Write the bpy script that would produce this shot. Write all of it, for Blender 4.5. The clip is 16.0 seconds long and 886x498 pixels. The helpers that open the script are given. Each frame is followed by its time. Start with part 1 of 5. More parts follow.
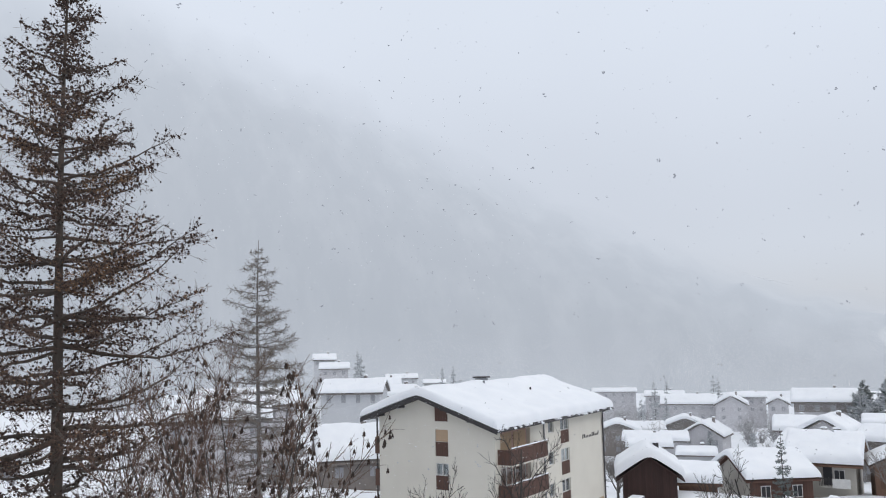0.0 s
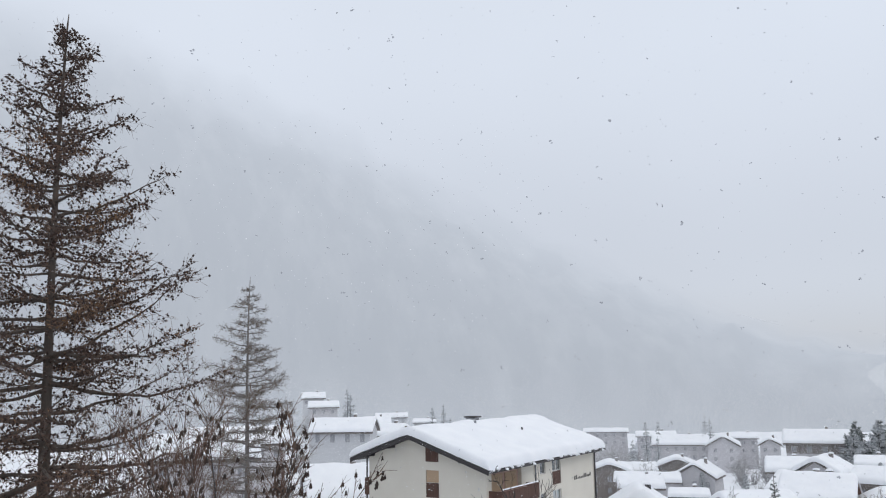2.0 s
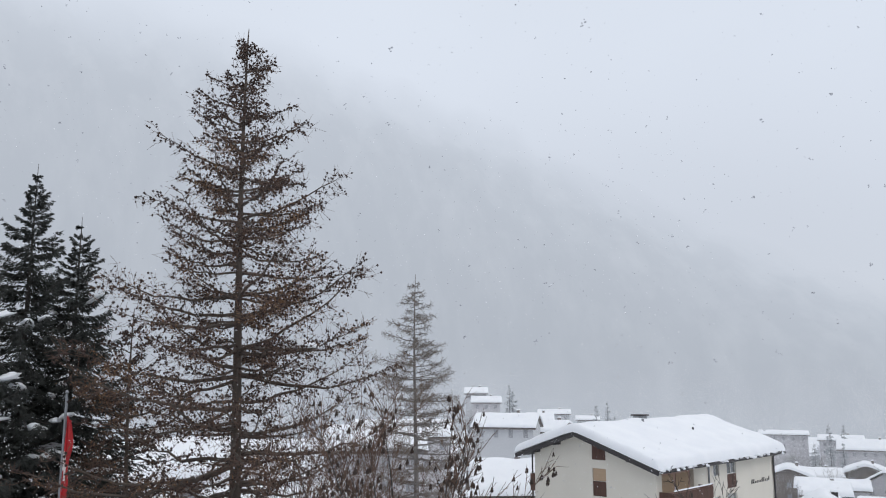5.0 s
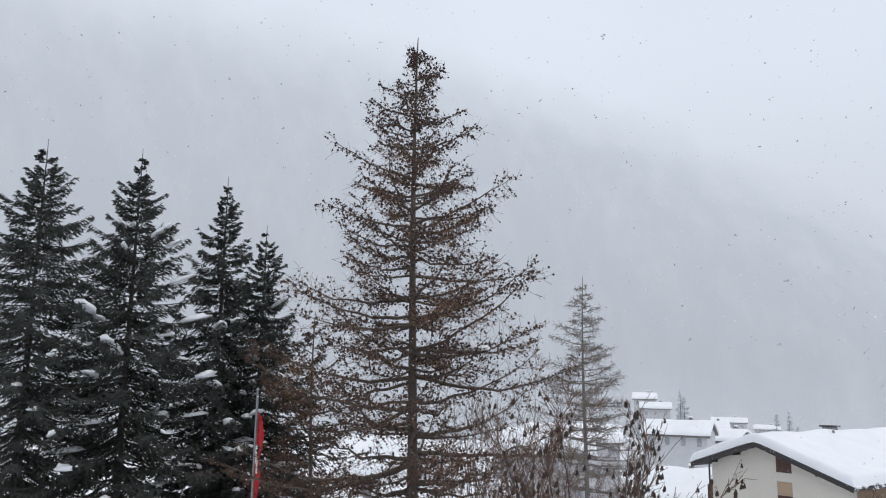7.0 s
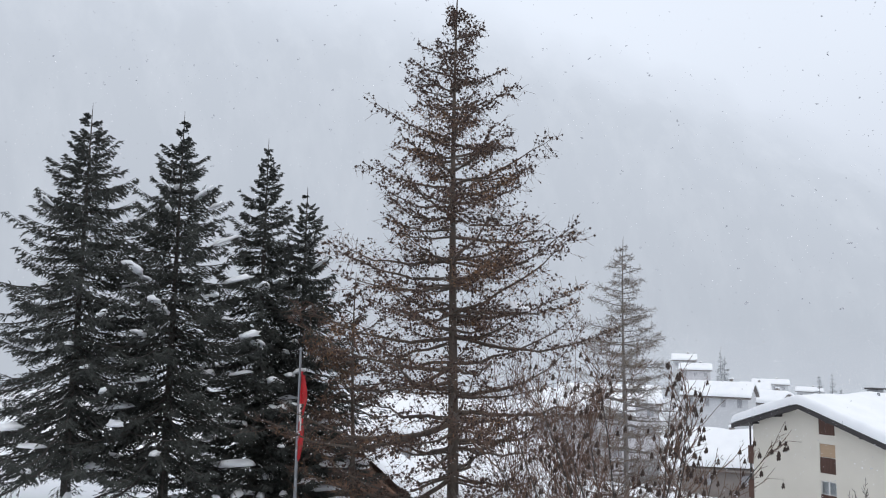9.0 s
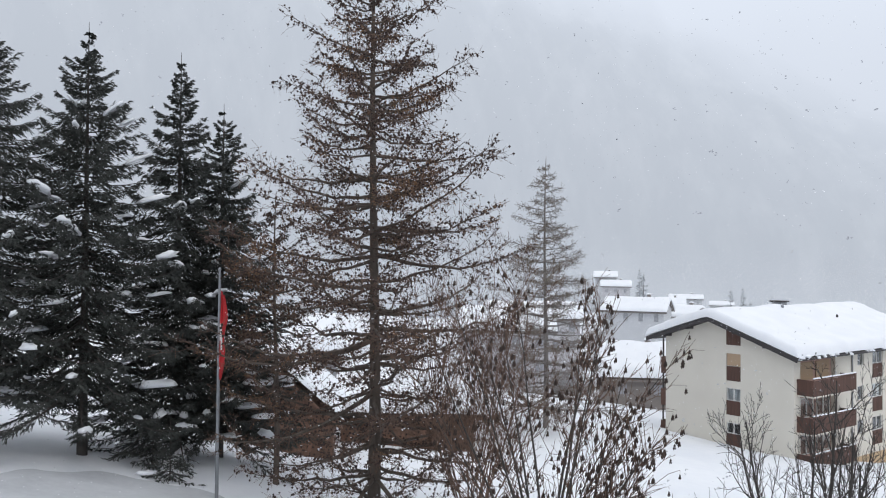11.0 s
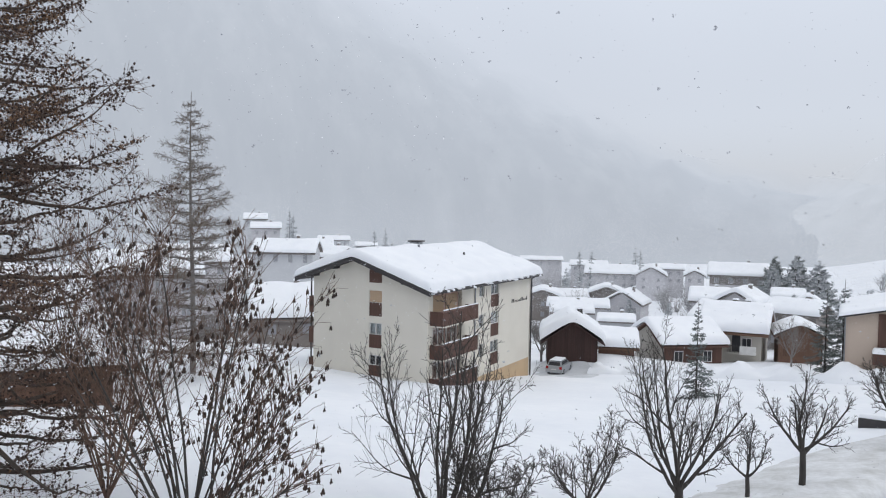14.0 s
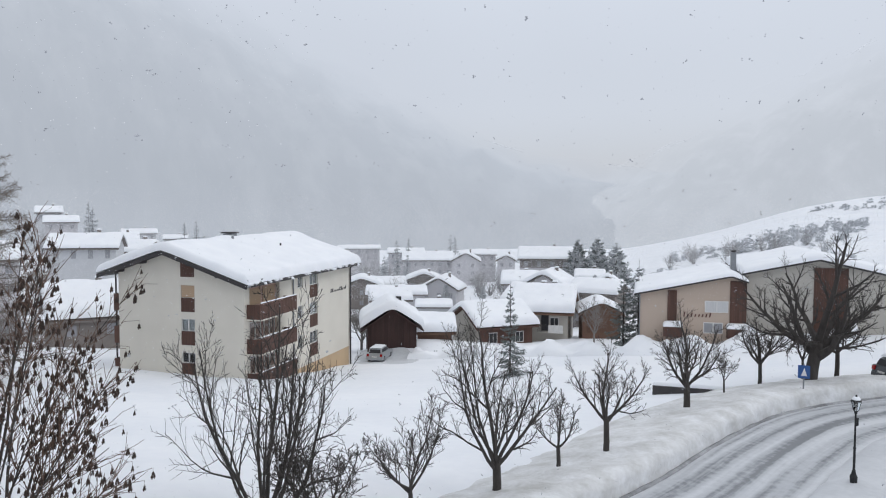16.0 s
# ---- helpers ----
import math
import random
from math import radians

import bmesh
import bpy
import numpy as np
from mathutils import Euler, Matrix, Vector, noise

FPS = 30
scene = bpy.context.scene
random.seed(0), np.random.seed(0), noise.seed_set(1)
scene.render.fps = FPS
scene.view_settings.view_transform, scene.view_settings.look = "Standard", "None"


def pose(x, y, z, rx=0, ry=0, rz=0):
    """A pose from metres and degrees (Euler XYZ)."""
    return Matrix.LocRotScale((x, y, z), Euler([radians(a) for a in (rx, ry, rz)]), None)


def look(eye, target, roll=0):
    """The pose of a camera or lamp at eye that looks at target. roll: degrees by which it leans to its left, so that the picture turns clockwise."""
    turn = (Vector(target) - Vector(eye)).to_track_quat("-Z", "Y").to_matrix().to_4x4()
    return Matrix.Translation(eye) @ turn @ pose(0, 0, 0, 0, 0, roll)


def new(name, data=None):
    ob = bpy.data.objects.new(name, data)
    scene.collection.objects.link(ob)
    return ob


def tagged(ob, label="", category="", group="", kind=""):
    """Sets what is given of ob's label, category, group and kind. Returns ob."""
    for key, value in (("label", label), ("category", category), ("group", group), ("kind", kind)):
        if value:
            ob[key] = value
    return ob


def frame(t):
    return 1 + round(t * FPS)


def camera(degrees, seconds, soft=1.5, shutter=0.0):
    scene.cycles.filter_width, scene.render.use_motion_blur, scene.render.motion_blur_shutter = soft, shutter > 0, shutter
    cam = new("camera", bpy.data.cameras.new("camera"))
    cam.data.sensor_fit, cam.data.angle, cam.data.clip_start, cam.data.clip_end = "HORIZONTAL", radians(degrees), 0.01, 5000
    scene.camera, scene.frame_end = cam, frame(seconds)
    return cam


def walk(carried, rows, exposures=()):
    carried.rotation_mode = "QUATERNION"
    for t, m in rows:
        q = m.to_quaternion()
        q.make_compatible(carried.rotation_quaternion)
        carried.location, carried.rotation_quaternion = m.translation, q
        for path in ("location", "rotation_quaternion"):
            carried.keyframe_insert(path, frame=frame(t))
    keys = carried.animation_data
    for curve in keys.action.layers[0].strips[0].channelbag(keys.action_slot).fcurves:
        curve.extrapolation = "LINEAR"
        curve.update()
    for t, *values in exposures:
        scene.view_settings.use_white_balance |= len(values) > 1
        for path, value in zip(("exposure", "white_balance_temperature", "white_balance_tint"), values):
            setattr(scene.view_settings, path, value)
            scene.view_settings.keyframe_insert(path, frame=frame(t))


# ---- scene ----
cam = camera(57.70, 16.0, soft=1.1)
# seconds, eye, yaw, pitch, roll
ROWS = [
    (0.0, 0.407, -0.084, 12.008, 1.14, 6.79, 1.20),
    (0.5, 0.388, -0.113, 12.035, 0.16, 8.42, 1.03),
    (1.0, 0.331, -0.142, 12.035, 0.03, 9.34, 0.85),
    (1.5, 0.332, -0.138, 12.037, 0.20, 9.50, 0.75),
    (2.0, 0.312, -0.119, 12.041, 0.45, 9.48, 0.93),
    (2.5, 0.288, -0.126, 12.040, 0.87, 9.45, 0.88),
    (3.0, 0.241, -0.103, 12.039, 1.73, 9.25, 0.61),
    (5.5, 0.004, -0.080, 12.018, 15.53, 9.47, 0.15),
    (6.0, -0.087, -0.068, 12.034, 19.17, 9.69, 0.12),
    (6.5, -0.167, -0.018, 12.037, 21.16, 9.81, -0.33),
    (7.0, -0.253, -0.004, 12.020, 23.22, 9.44, -0.88),
    (7.5, -0.276, 0.002, 12.023, 25.08, 8.36, -1.02),
    (8.0, -0.305, 0.011, 12.051, 26.03, 7.08, -1.45),
    (8.5, -0.316, 0.004, 12.039, 26.25, 6.70, -1.64),
    (9.0, -0.328, -0.004, 12.032, 25.92, 6.61, -1.14),
    (9.5, -0.267, 0.027, 12.016, 24.30, 5.08, -0.77),
    (12.0, -0.043, 0.032, 11.955, 13.77, -0.22, -0.53),
    (12.5, -0.047, 0.066, 11.955, 7.47, -0.41, -0.60),
    (13.0, -0.031, 0.063, 11.959, 3.23, -0.72, -0.63),
    (13.5, 0.012, 0.066, 11.961, -0.07, -1.70, -0.73),
    (14.0, -0.012, 0.137, 11.946, -3.69, -2.81, -0.92),
    (14.5, -0.030, 0.139, 11.946, -6.32, -3.11, -0.97),
    (15.0, -0.035, 0.144, 11.936, -9.38, -3.18, -0.69),
    (15.5, -0.048, 0.157, 11.916, -13.27, -3.49, -0.44),
    (16.0, -0.027, 0.182, 11.933, -16.68, -3.46, -0.21),
]
# the phone's own exposure drifts a little
STOPS = [(0.0, -0.03), (1.5, -0.06), (3.0, -0.06), (6.0, -0.04), (7.0, 0.0), (8.0, 0.09), (9.0, 0.15), (9.5, 0.13), (12.0, 0.11), (12.5, 0.06), (13.0, -0.05), (13.5, -0.10), (14.0, 0.0), (15.0, 0.04), (16.0, -0.06)]
walk(cam, [(t, pose(x, y, z, 90 + pitch, roll, yaw)) for t, x, y, z, yaw, pitch, roll in ROWS], STOPS)

# ---------------------------------------------------------------- light
world = bpy.data.worlds.new("overcast")
scene.world = world
world.use_nodes = True
wn, wl = world.node_tree.nodes, world.node_tree.links
wn.clear()
sky = wn.new("ShaderNodeTexSky")
sky.sky_type, sky.sun_disc = "NISHITA", False
sky.sun_elevation, sky.sun_rotation = radians(38), radians(70)
sky_scale = wn.new("ShaderNodeVectorMath")
sky_scale.operation = "SCALE"
sky_scale.inputs["Scale"].default_value = 0.10
tc = wn.new("ShaderNodeTexCoord")
sep = wn.new("ShaderNodeSeparateXYZ")
ramp = wn.new("ShaderNodeValToRGB")
ramp.color_ramp.interpolation = "EASE"
el = ramp.color_ramp.elements
el[0].position, el[0].color = 0.0, (0.575, 0.605, 0.665, 1)
el[1].position, el[1].color = 1.0, (1.02, 1.05, 1.10, 1)
e = el.new(0.12)
e.color = (0.655, 0.70, 0.785, 1)
e = el.new(0.42)
e.color = (0.77, 0.83, 0.93, 1)
cloud = wn.new("ShaderNodeTexNoise")
cloud.inputs["Scale"].default_value, cloud.inputs["Detail"].default_value = 2.2, 4
cmap = wn.new("ShaderNodeMapRange")
cmap.inputs["To Min"].default_value, cmap.inputs["To Max"].default_value = 0.94, 1.06
cmul = wn.new("ShaderNodeVectorMath")
cmul.operation = "SCALE"
mixw = wn.new("ShaderNodeMix")
mixw.data_type = "RGBA"
mixw.inputs["Factor"].default_value = 0.06
bg = wn.new("ShaderNodeBackground")
bg.inputs["Strength"].default_value = 1.0
wo = wn.new("ShaderNodeOutputWorld")
wl.new(tc.outputs["Generated"], sep.inputs[0])
wl.new(sep.outputs["Z"], ramp.inputs["Fac"])
wl.new(tc.outputs["Generated"], cloud.inputs["Vector"])
wl.new(cloud.outputs["Fac"], cmap.inputs["Value"])
wl.new(ramp.outputs["Color"], cmul.inputs[0])
wl.new(cmap.outputs["Result"], cmul.inputs["Scale"])
wl.new(sky.outputs["Color"], sky_scale.inputs[0])
wl.new(cmul.outputs[0], mixw.inputs[6])
wl.new(sky_scale.outputs[0], mixw.inputs[7])
wl.new(mixw.outputs[2], bg.inputs["Color"])
wl.new(bg.outputs[0], wo.inputs[0])

sun = new("sun", bpy.data.lights.new("sun", "SUN"))
sun.data.energy, sun.data.angle, sun.data.color = 0.5, radians(25), (1.0, 0.97, 0.93)
sun.matrix_world = look((60, -40, 70), (0, 0, 0))


# ---------------------------------------------------------------- materials
def mat(name, c1, c2=None, rough=0.8, scale=3.0, fine=40.0, bump=0.15, metal=0.0, stretch=(1, 1, 1), vary=0.0, dist=0.02):
    """Two-scale mottled surface. c1, c2: base colours; stretch: grain direction; vary: brightness change from object to object."""
    m = bpy.data.materials.new(name)
    m.use_nodes = True
    n, l = m.node_tree.nodes, m.node_tree.links
    p = n["Principled BSDF"]
    c2 = c2 or tuple(v * 0.82 for v in c1)
    co = n.new("ShaderNodeTexCoord")
    mp = n.new("ShaderNodeMapping")
    mp.inputs["Scale"].default_value = stretch
    n1, n2 = n.new("ShaderNodeTexNoise"), n.new("ShaderNodeTexNoise")
    n1.inputs["Scale"].default_value, n1.inputs["Detail"].default_value = scale, 5
    n2.inputs["Scale"].default_value, n2.inputs["Detail"].default_value = fine, 3
    add = n.new("ShaderNodeMath")
    add.operation = "MULTIPLY_ADD"
    add.inputs[1].default_value = 0.35
    mr = n.new("ShaderNodeMapRange")
    mr.inputs["From Min"].default_value, mr.inputs["From Max"].default_value = 0.42, 0.92
    mx = n.new("ShaderNodeMix")
    mx.data_type = "RGBA"
    mx.inputs[6].default_value, mx.inputs[7].default_value = (*c1, 1), (*c2, 1)
    l.new(co.outputs["Object"], mp.inputs["Vector"])
    for t in (n1, n2):
        l.new(mp.outputs[0], t.inputs["Vector"])
    l.new(n2.outputs["Fac"], add.inputs[0])
    l.new(n1.outputs["Fac"], add.inputs[2])
    l.new(add.outputs[0], mr.inputs["Value"])
    l.new(mr.outputs[0], mx.inputs["Factor"])
    out = mx.outputs[2]
    if vary:
        oi = n.new("ShaderNodeObjectInfo")
        vr = n.new("ShaderNodeMapRange")
        vr.inputs["To Min"].default_value, vr.inputs["To Max"].default_value = 1 - vary, 1 + vary
        hs = n.new("ShaderNodeVectorMath")
        hs.operation = "SCALE"
        l.new(oi.outputs["Random"], vr.inputs["Value"])
        l.new(out, hs.inputs[0])
        l.new(vr.outputs[0], hs.inputs["Scale"])
        out = hs.outputs[0]
    l.new(out, p.inputs["Base Color"])
    p.inputs["Roughness"].default_value, p.inputs["Metallic"].default_value = rough, metal
    if bump:
        b = n.new("ShaderNodeBump")
        b.inputs["Strength"].default_value, b.inputs["Distance"].default_value = bump, dist
        l.new(add.outputs[0], b.inputs["Height"])
        l.new(b.outputs[0], p.inputs["Normal"])
    return m


SNOW = mat("snow", (0.87, 0.885, 0.91), (0.80, 0.82, 0.86), 0.75, 0.6, 9.0, 0.35, dist=0.06)
SNOW_FIELD = mat("snow_field", (0.86, 0.875, 0.90), (0.76, 0.785, 0.83), 0.8, 0.12, 1.6, 0.5, dist=0.12)
SNOW_DIRTY = mat("snow_bank", (0.78, 0.79, 0.81), (0.50, 0.50, 0.49), 0.85, 0.9, 5.0, 0.9, dist=0.12)
BARK = mat("bark", (0.055, 0.042, 0.034), (0.11, 0.09, 0.075), 0.9, 4, 30, 0.8, stretch=(1, 1, 0.25))
BARK_DARK = mat("bark_dark", (0.035, 0.03, 0.028), (0.075, 0.066, 0.06), 0.9, 4, 30, 0.8, stretch=(1, 1, 0.25))
# bark of distant trees, paled to stand for haze
BARK_FAR = mat("bark_hazed_grey", (0.17, 0.155, 0.145), (0.25, 0.235, 0.225), 0.9, 2, 12, 0.3)
LARCH_TWIG = mat("larch_twig", (0.092, 0.055, 0.041), (0.155, 0.098, 0.070), 0.9, 1.2, 14, 0)
LARCH_NEEDLE = mat("dry_larch_needles", (0.16, 0.082, 0.042), (0.25, 0.145, 0.075), 0.9, 0.6, 6, 0)
# larch twig colour with the haze of distance painted in
LARCH_FAR = mat("larch_twig_hazed", (0.145, 0.122, 0.106), (0.215, 0.185, 0.16), 0.9, 1, 8, 0)
CONE = mat("cone", (0.03, 0.02, 0.018), (0.06, 0.035, 0.028), 0.85, 5, 40, 0)
NEEDLE = mat("spruce_needles", (0.030, 0.034, 0.031), (0.064, 0.068, 0.062), 0.85, 0.7, 6, 0)
# needles get paler with distance: snowfall haze painted into the colour
NEEDLE_MID = mat("spruce_needles_hazed", (0.10, 0.125, 0.12), (0.19, 0.21, 0.205), 0.85, 0.7, 6, 0)
NEEDLE_WOODS = mat("woods_hazed", (0.46, 0.48, 0.51), (0.56, 0.58, 0.61), 0.9, 0.05, 1, 0)
# grey of the far shrubs stands for haze, put into the base colour
SHRUB_FAR = mat("hazed_shrub", (0.25, 0.245, 0.245), (0.36, 0.355, 0.36), 0.9, 0.3, 3, 0)
NEEDLE_FAR = mat("spruce_needles_far_hazed", (0.34, 0.365, 0.385), (0.46, 0.48, 0.50), 0.9, 0.2, 2, 0)
POD = mat("seed_pod", (0.032, 0.022, 0.018), (0.065, 0.042, 0.032), 0.9, 6, 40, 0)
PLASTER = mat("cream_plaster", (0.70, 0.665, 0.59), (0.635, 0.60, 0.53), 0.9, 0.35, 14, 0.15)
PLASTER_TAN = mat("tan_plaster", (0.55, 0.40, 0.25), (0.46, 0.34, 0.215), 0.9, 0.4, 14, 0.15)
PLASTER_PINK = mat("rose_plaster", (0.50, 0.34, 0.29), (0.44, 0.30, 0.26), 0.9, 0.4, 14, 0.15)
PLASTER_BEIGE = mat("beige_plaster", (0.52, 0.42, 0.345), (0.46, 0.375, 0.31), 0.9, 0.3, 10, 0.15)
PLASTER_GREY = mat("grey_plaster", (0.50, 0.47, 0.42), (0.44, 0.42, 0.385), 0.9, 0.3, 10, 0.15)
# far plaster, lightened to paint in the snowfall haze
PLASTER_FAR = mat("hazed_rose_grey_plaster", (0.53, 0.52, 0.54), (0.49, 0.48, 0.50), 0.9, 0.1, 3, 0.0, vary=0.06)
PLASTER_FARB = mat("hazed_grey_plaster", (0.58, 0.59, 0.61), (0.53, 0.54, 0.56), 0.9, 0.1, 3, 0.0, vary=0.06)
WOOD = mat("brown_stained_wood", (0.118, 0.060, 0.044), (0.08, 0.042, 0.032), 0.75, 2, 22, 0.3, stretch=(4, 4, 0.4), vary=0.12)
WOOD_RED = mat("dark_red_wood", (0.062, 0.030, 0.026), (0.042, 0.024, 0.021), 0.8, 2, 20, 0.3, stretch=(4, 4, 0.4), vary=0.15)
WOOD_OLD = mat("weathered_larch_wood", (0.185, 0.105, 0.072), (0.125, 0.075, 0.054), 0.85, 2, 20, 0.3, stretch=(4, 4, 0.4), vary=0.15)
# far timber, greyed and lifted for haze
WOOD_FAR = mat("hazed_grey_wood", (0.24, 0.215, 0.20), (0.19, 0.17, 0.16), 0.9, 1, 8, 0.1, vary=0.08)
TRIM = mat("black_brown_trim", (0.035, 0.032, 0.034), (0.055, 0.05, 0.05), 0.7, 2, 20, 0.1)
FRAME = mat("white_window_frame", (0.72, 0.71, 0.69), None, 0.5, 2, 20, 0.0)
BLIND = mat("tan_roller_blind", (0.46, 0.33, 0.22), (0.40, 0.29, 0.195), 0.8, 2, 30, 0.2, stretch=(0.2, 0.2, 8))
CURTAIN = mat("white_curtain", (0.62, 0.62, 0.62), (0.5, 0.5, 0.5), 0.9, 3, 20, 0.2, stretch=(9, 9, 0.2))
# darkness of unlit interiors, painted as one even colour
ROOM = mat("painted_dark_interior", (0.045, 0.045, 0.05), None, 0.9, 2, 10, 0)
# far panes, haze mixed into their grey
PANE_FAR = mat("hazed_window_pane", (0.27, 0.275, 0.30), (0.33, 0.335, 0.35), 0.35, 1, 4, 0)
METAL = mat("grey_metal", (0.30, 0.31, 0.33), (0.24, 0.25, 0.26), 0.45, 4, 30, 0.05, metal=0.7)
IRON = mat("black_cast_iron", (0.018, 0.018, 0.02), (0.03, 0.03, 0.032), 0.55, 8, 40, 0.1, metal=0.4)
FLAG = mat("faded_red_cloth", (0.56, 0.035, 0.04), (0.44, 0.025, 0.03), 0.85, 3, 40, 0.3)
FLAG_WHITE = mat("white_cloth", (0.75, 0.70, 0.68), None, 0.85, 3, 40, 0.3)
PAINT = mat("silver_car_paint", (0.42, 0.44, 0.46), (0.38, 0.40, 0.42), 0.3, 2, 20, 0, metal=0.5)
PAINT_DARK = mat("dark_car_paint", (0.10, 0.105, 0.115), None, 0.3, 2, 20, 0, metal=0.4)
RUBBER = mat("tyre_rubber", (0.02, 0.02, 0.02), None, 0.9, 8, 40, 0.1)
RED_LENS = mat("red_tail_lamp", (0.40, 0.02, 0.02), None, 0.25, 8, 40, 0)
SIGN_BLUE = mat("blue_sign", (0.03, 0.10, 0.30), (0.025, 0.085, 0.26), 0.4, 2, 20, 0)
SIGN_WHITE = mat("white_sign_paint", (0.8, 0.8, 0.8), None, 0.4, 2, 20, 0)
LETTER = mat("dark_lettering", (0.04, 0.035, 0.035), None, 0.6, 4, 20, 0)
LETTER_RED = mat("red_brown_lettering", (0.13, 0.055, 0.045), None, 0.6, 4, 20, 0)
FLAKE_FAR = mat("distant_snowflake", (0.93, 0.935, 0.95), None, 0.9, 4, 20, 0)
# grey paints in the backlit look of white flakes against the sky
FLAKE_BACKLIT = mat("backlit_snowflake", (0.50, 0.51, 0.54), None, 0.9, 4, 20, 0)


def glass_mat(name, tint):
    m = bpy.data.materials.new(name)
    m.use_nodes = True
    p = m.node_tree.nodes["Principled BSDF"]
    p.inputs["Base Color"].default_value = (*tint, 1)
    p.inputs["Roughness"].default_value, p.inputs["IOR"].default_value = 0.02, 1.45
    p.inputs["Transmission Weight"].default_value = 1.0
    return m


GLASS = glass_mat("window_glass", (0.85, 0.9, 0.92))


def road_mat():
    """Packed snow and slush with wheel tracks that follow the road: u across in metres, v along."""
    m = bpy.data.materials.new("slushy_road")
    m.use_nodes = True
    n, l = m.node_tree.nodes, m.node_tree.links
    p = n["Principled BSDF"]
    uv = n.new("ShaderNodeUVMap")
    uv.uv_map = "along"
    mp = n.new("ShaderNodeMapping")
    mp.inputs["Scale"].default_value = (1.5, 0.03, 1)
    a = n.new("ShaderNodeTexNoise")
    a.inputs["Scale"].default_value, a.inputs["Detail"].default_value = 1.1, 6
    b = n.new("ShaderNodeTexNoise")
    b.inputs["Scale"].default_value, b.inputs["Detail"].default_value = 3.0, 5
    sx = n.new("ShaderNodeSeparateXYZ")
    w = n.new("ShaderNodeMath")
    w.operation = "MULTIPLY"
    w.inputs[1].default_value = 4.1
    s = n.new("ShaderNodeMath")
    s.operation = "SINE"
    k = n.new("ShaderNodeMath")
    k.operation = "MULTIPLY_ADD"
    k.inputs[1].default_value = 0.10
    k2 = n.new("ShaderNodeMath")
    k2.operation = "MULTIPLY_ADD"
    k2.inputs[1].default_value = 0.25
    r = n.new("ShaderNodeValToRGB")
    r.color_ramp.elements[0].position, r.color_ramp.elements[0].color = 0.38, (0.20, 0.21, 0.225, 1)
    r.color_ramp.elements[1].position, r.color_ramp.elements[1].color = 0.72, (0.58, 0.595, 0.62, 1)
    e = r.color_ramp.elements.new(0.5)
    e.color = (0.42, 0.435, 0.46, 1)
    bp = n.new("ShaderNodeBump")
    bp.inputs["Strength"].default_value, bp.inputs["Distance"].default_value = 0.5, 0.05
    l.new(uv.outputs[0], mp.inputs["Vector"])
    l.new(mp.outputs[0], a.inputs["Vector"])
    l.new(uv.outputs[0], b.inputs["Vector"])
    l.new(uv.outputs[0], sx.inputs[0])
    l.new(sx.outputs["X"], w.inputs[0])
    l.new(w.outputs[0], s.inputs[0])
    l.new(s.outputs[0], k.inputs[0])
    l.new(a.outputs["Fac"], k.inputs[2])
    l.new(b.outputs["Fac"], k2.inputs[0])
    l.new(k.outputs[0], k2.inputs[2])
    mr = n.new("ShaderNodeMath")
    mr.operation = "SUBTRACT"
    mr.inputs[1].default_value = 0.09
    l.new(k2.outputs[0], mr.inputs[0])
    l.new(mr.outputs[0], r.inputs["Fac"])
    l.new(r.outputs[0], p.inputs["Base Color"])
    l.new(k2.outputs[0], bp.inputs["Height"])
    l.new(bp.outputs[0], p.inputs["Normal"])
    p.inputs["Roughness"].default_value = 0.6
    return m


ROAD = road_mat()
PACKED = mat("packed_grey_snow", (0.60, 0.615, 0.64), (0.48, 0.495, 0.52), 0.7, 0.5, 4, 0.4, dist=0.05)


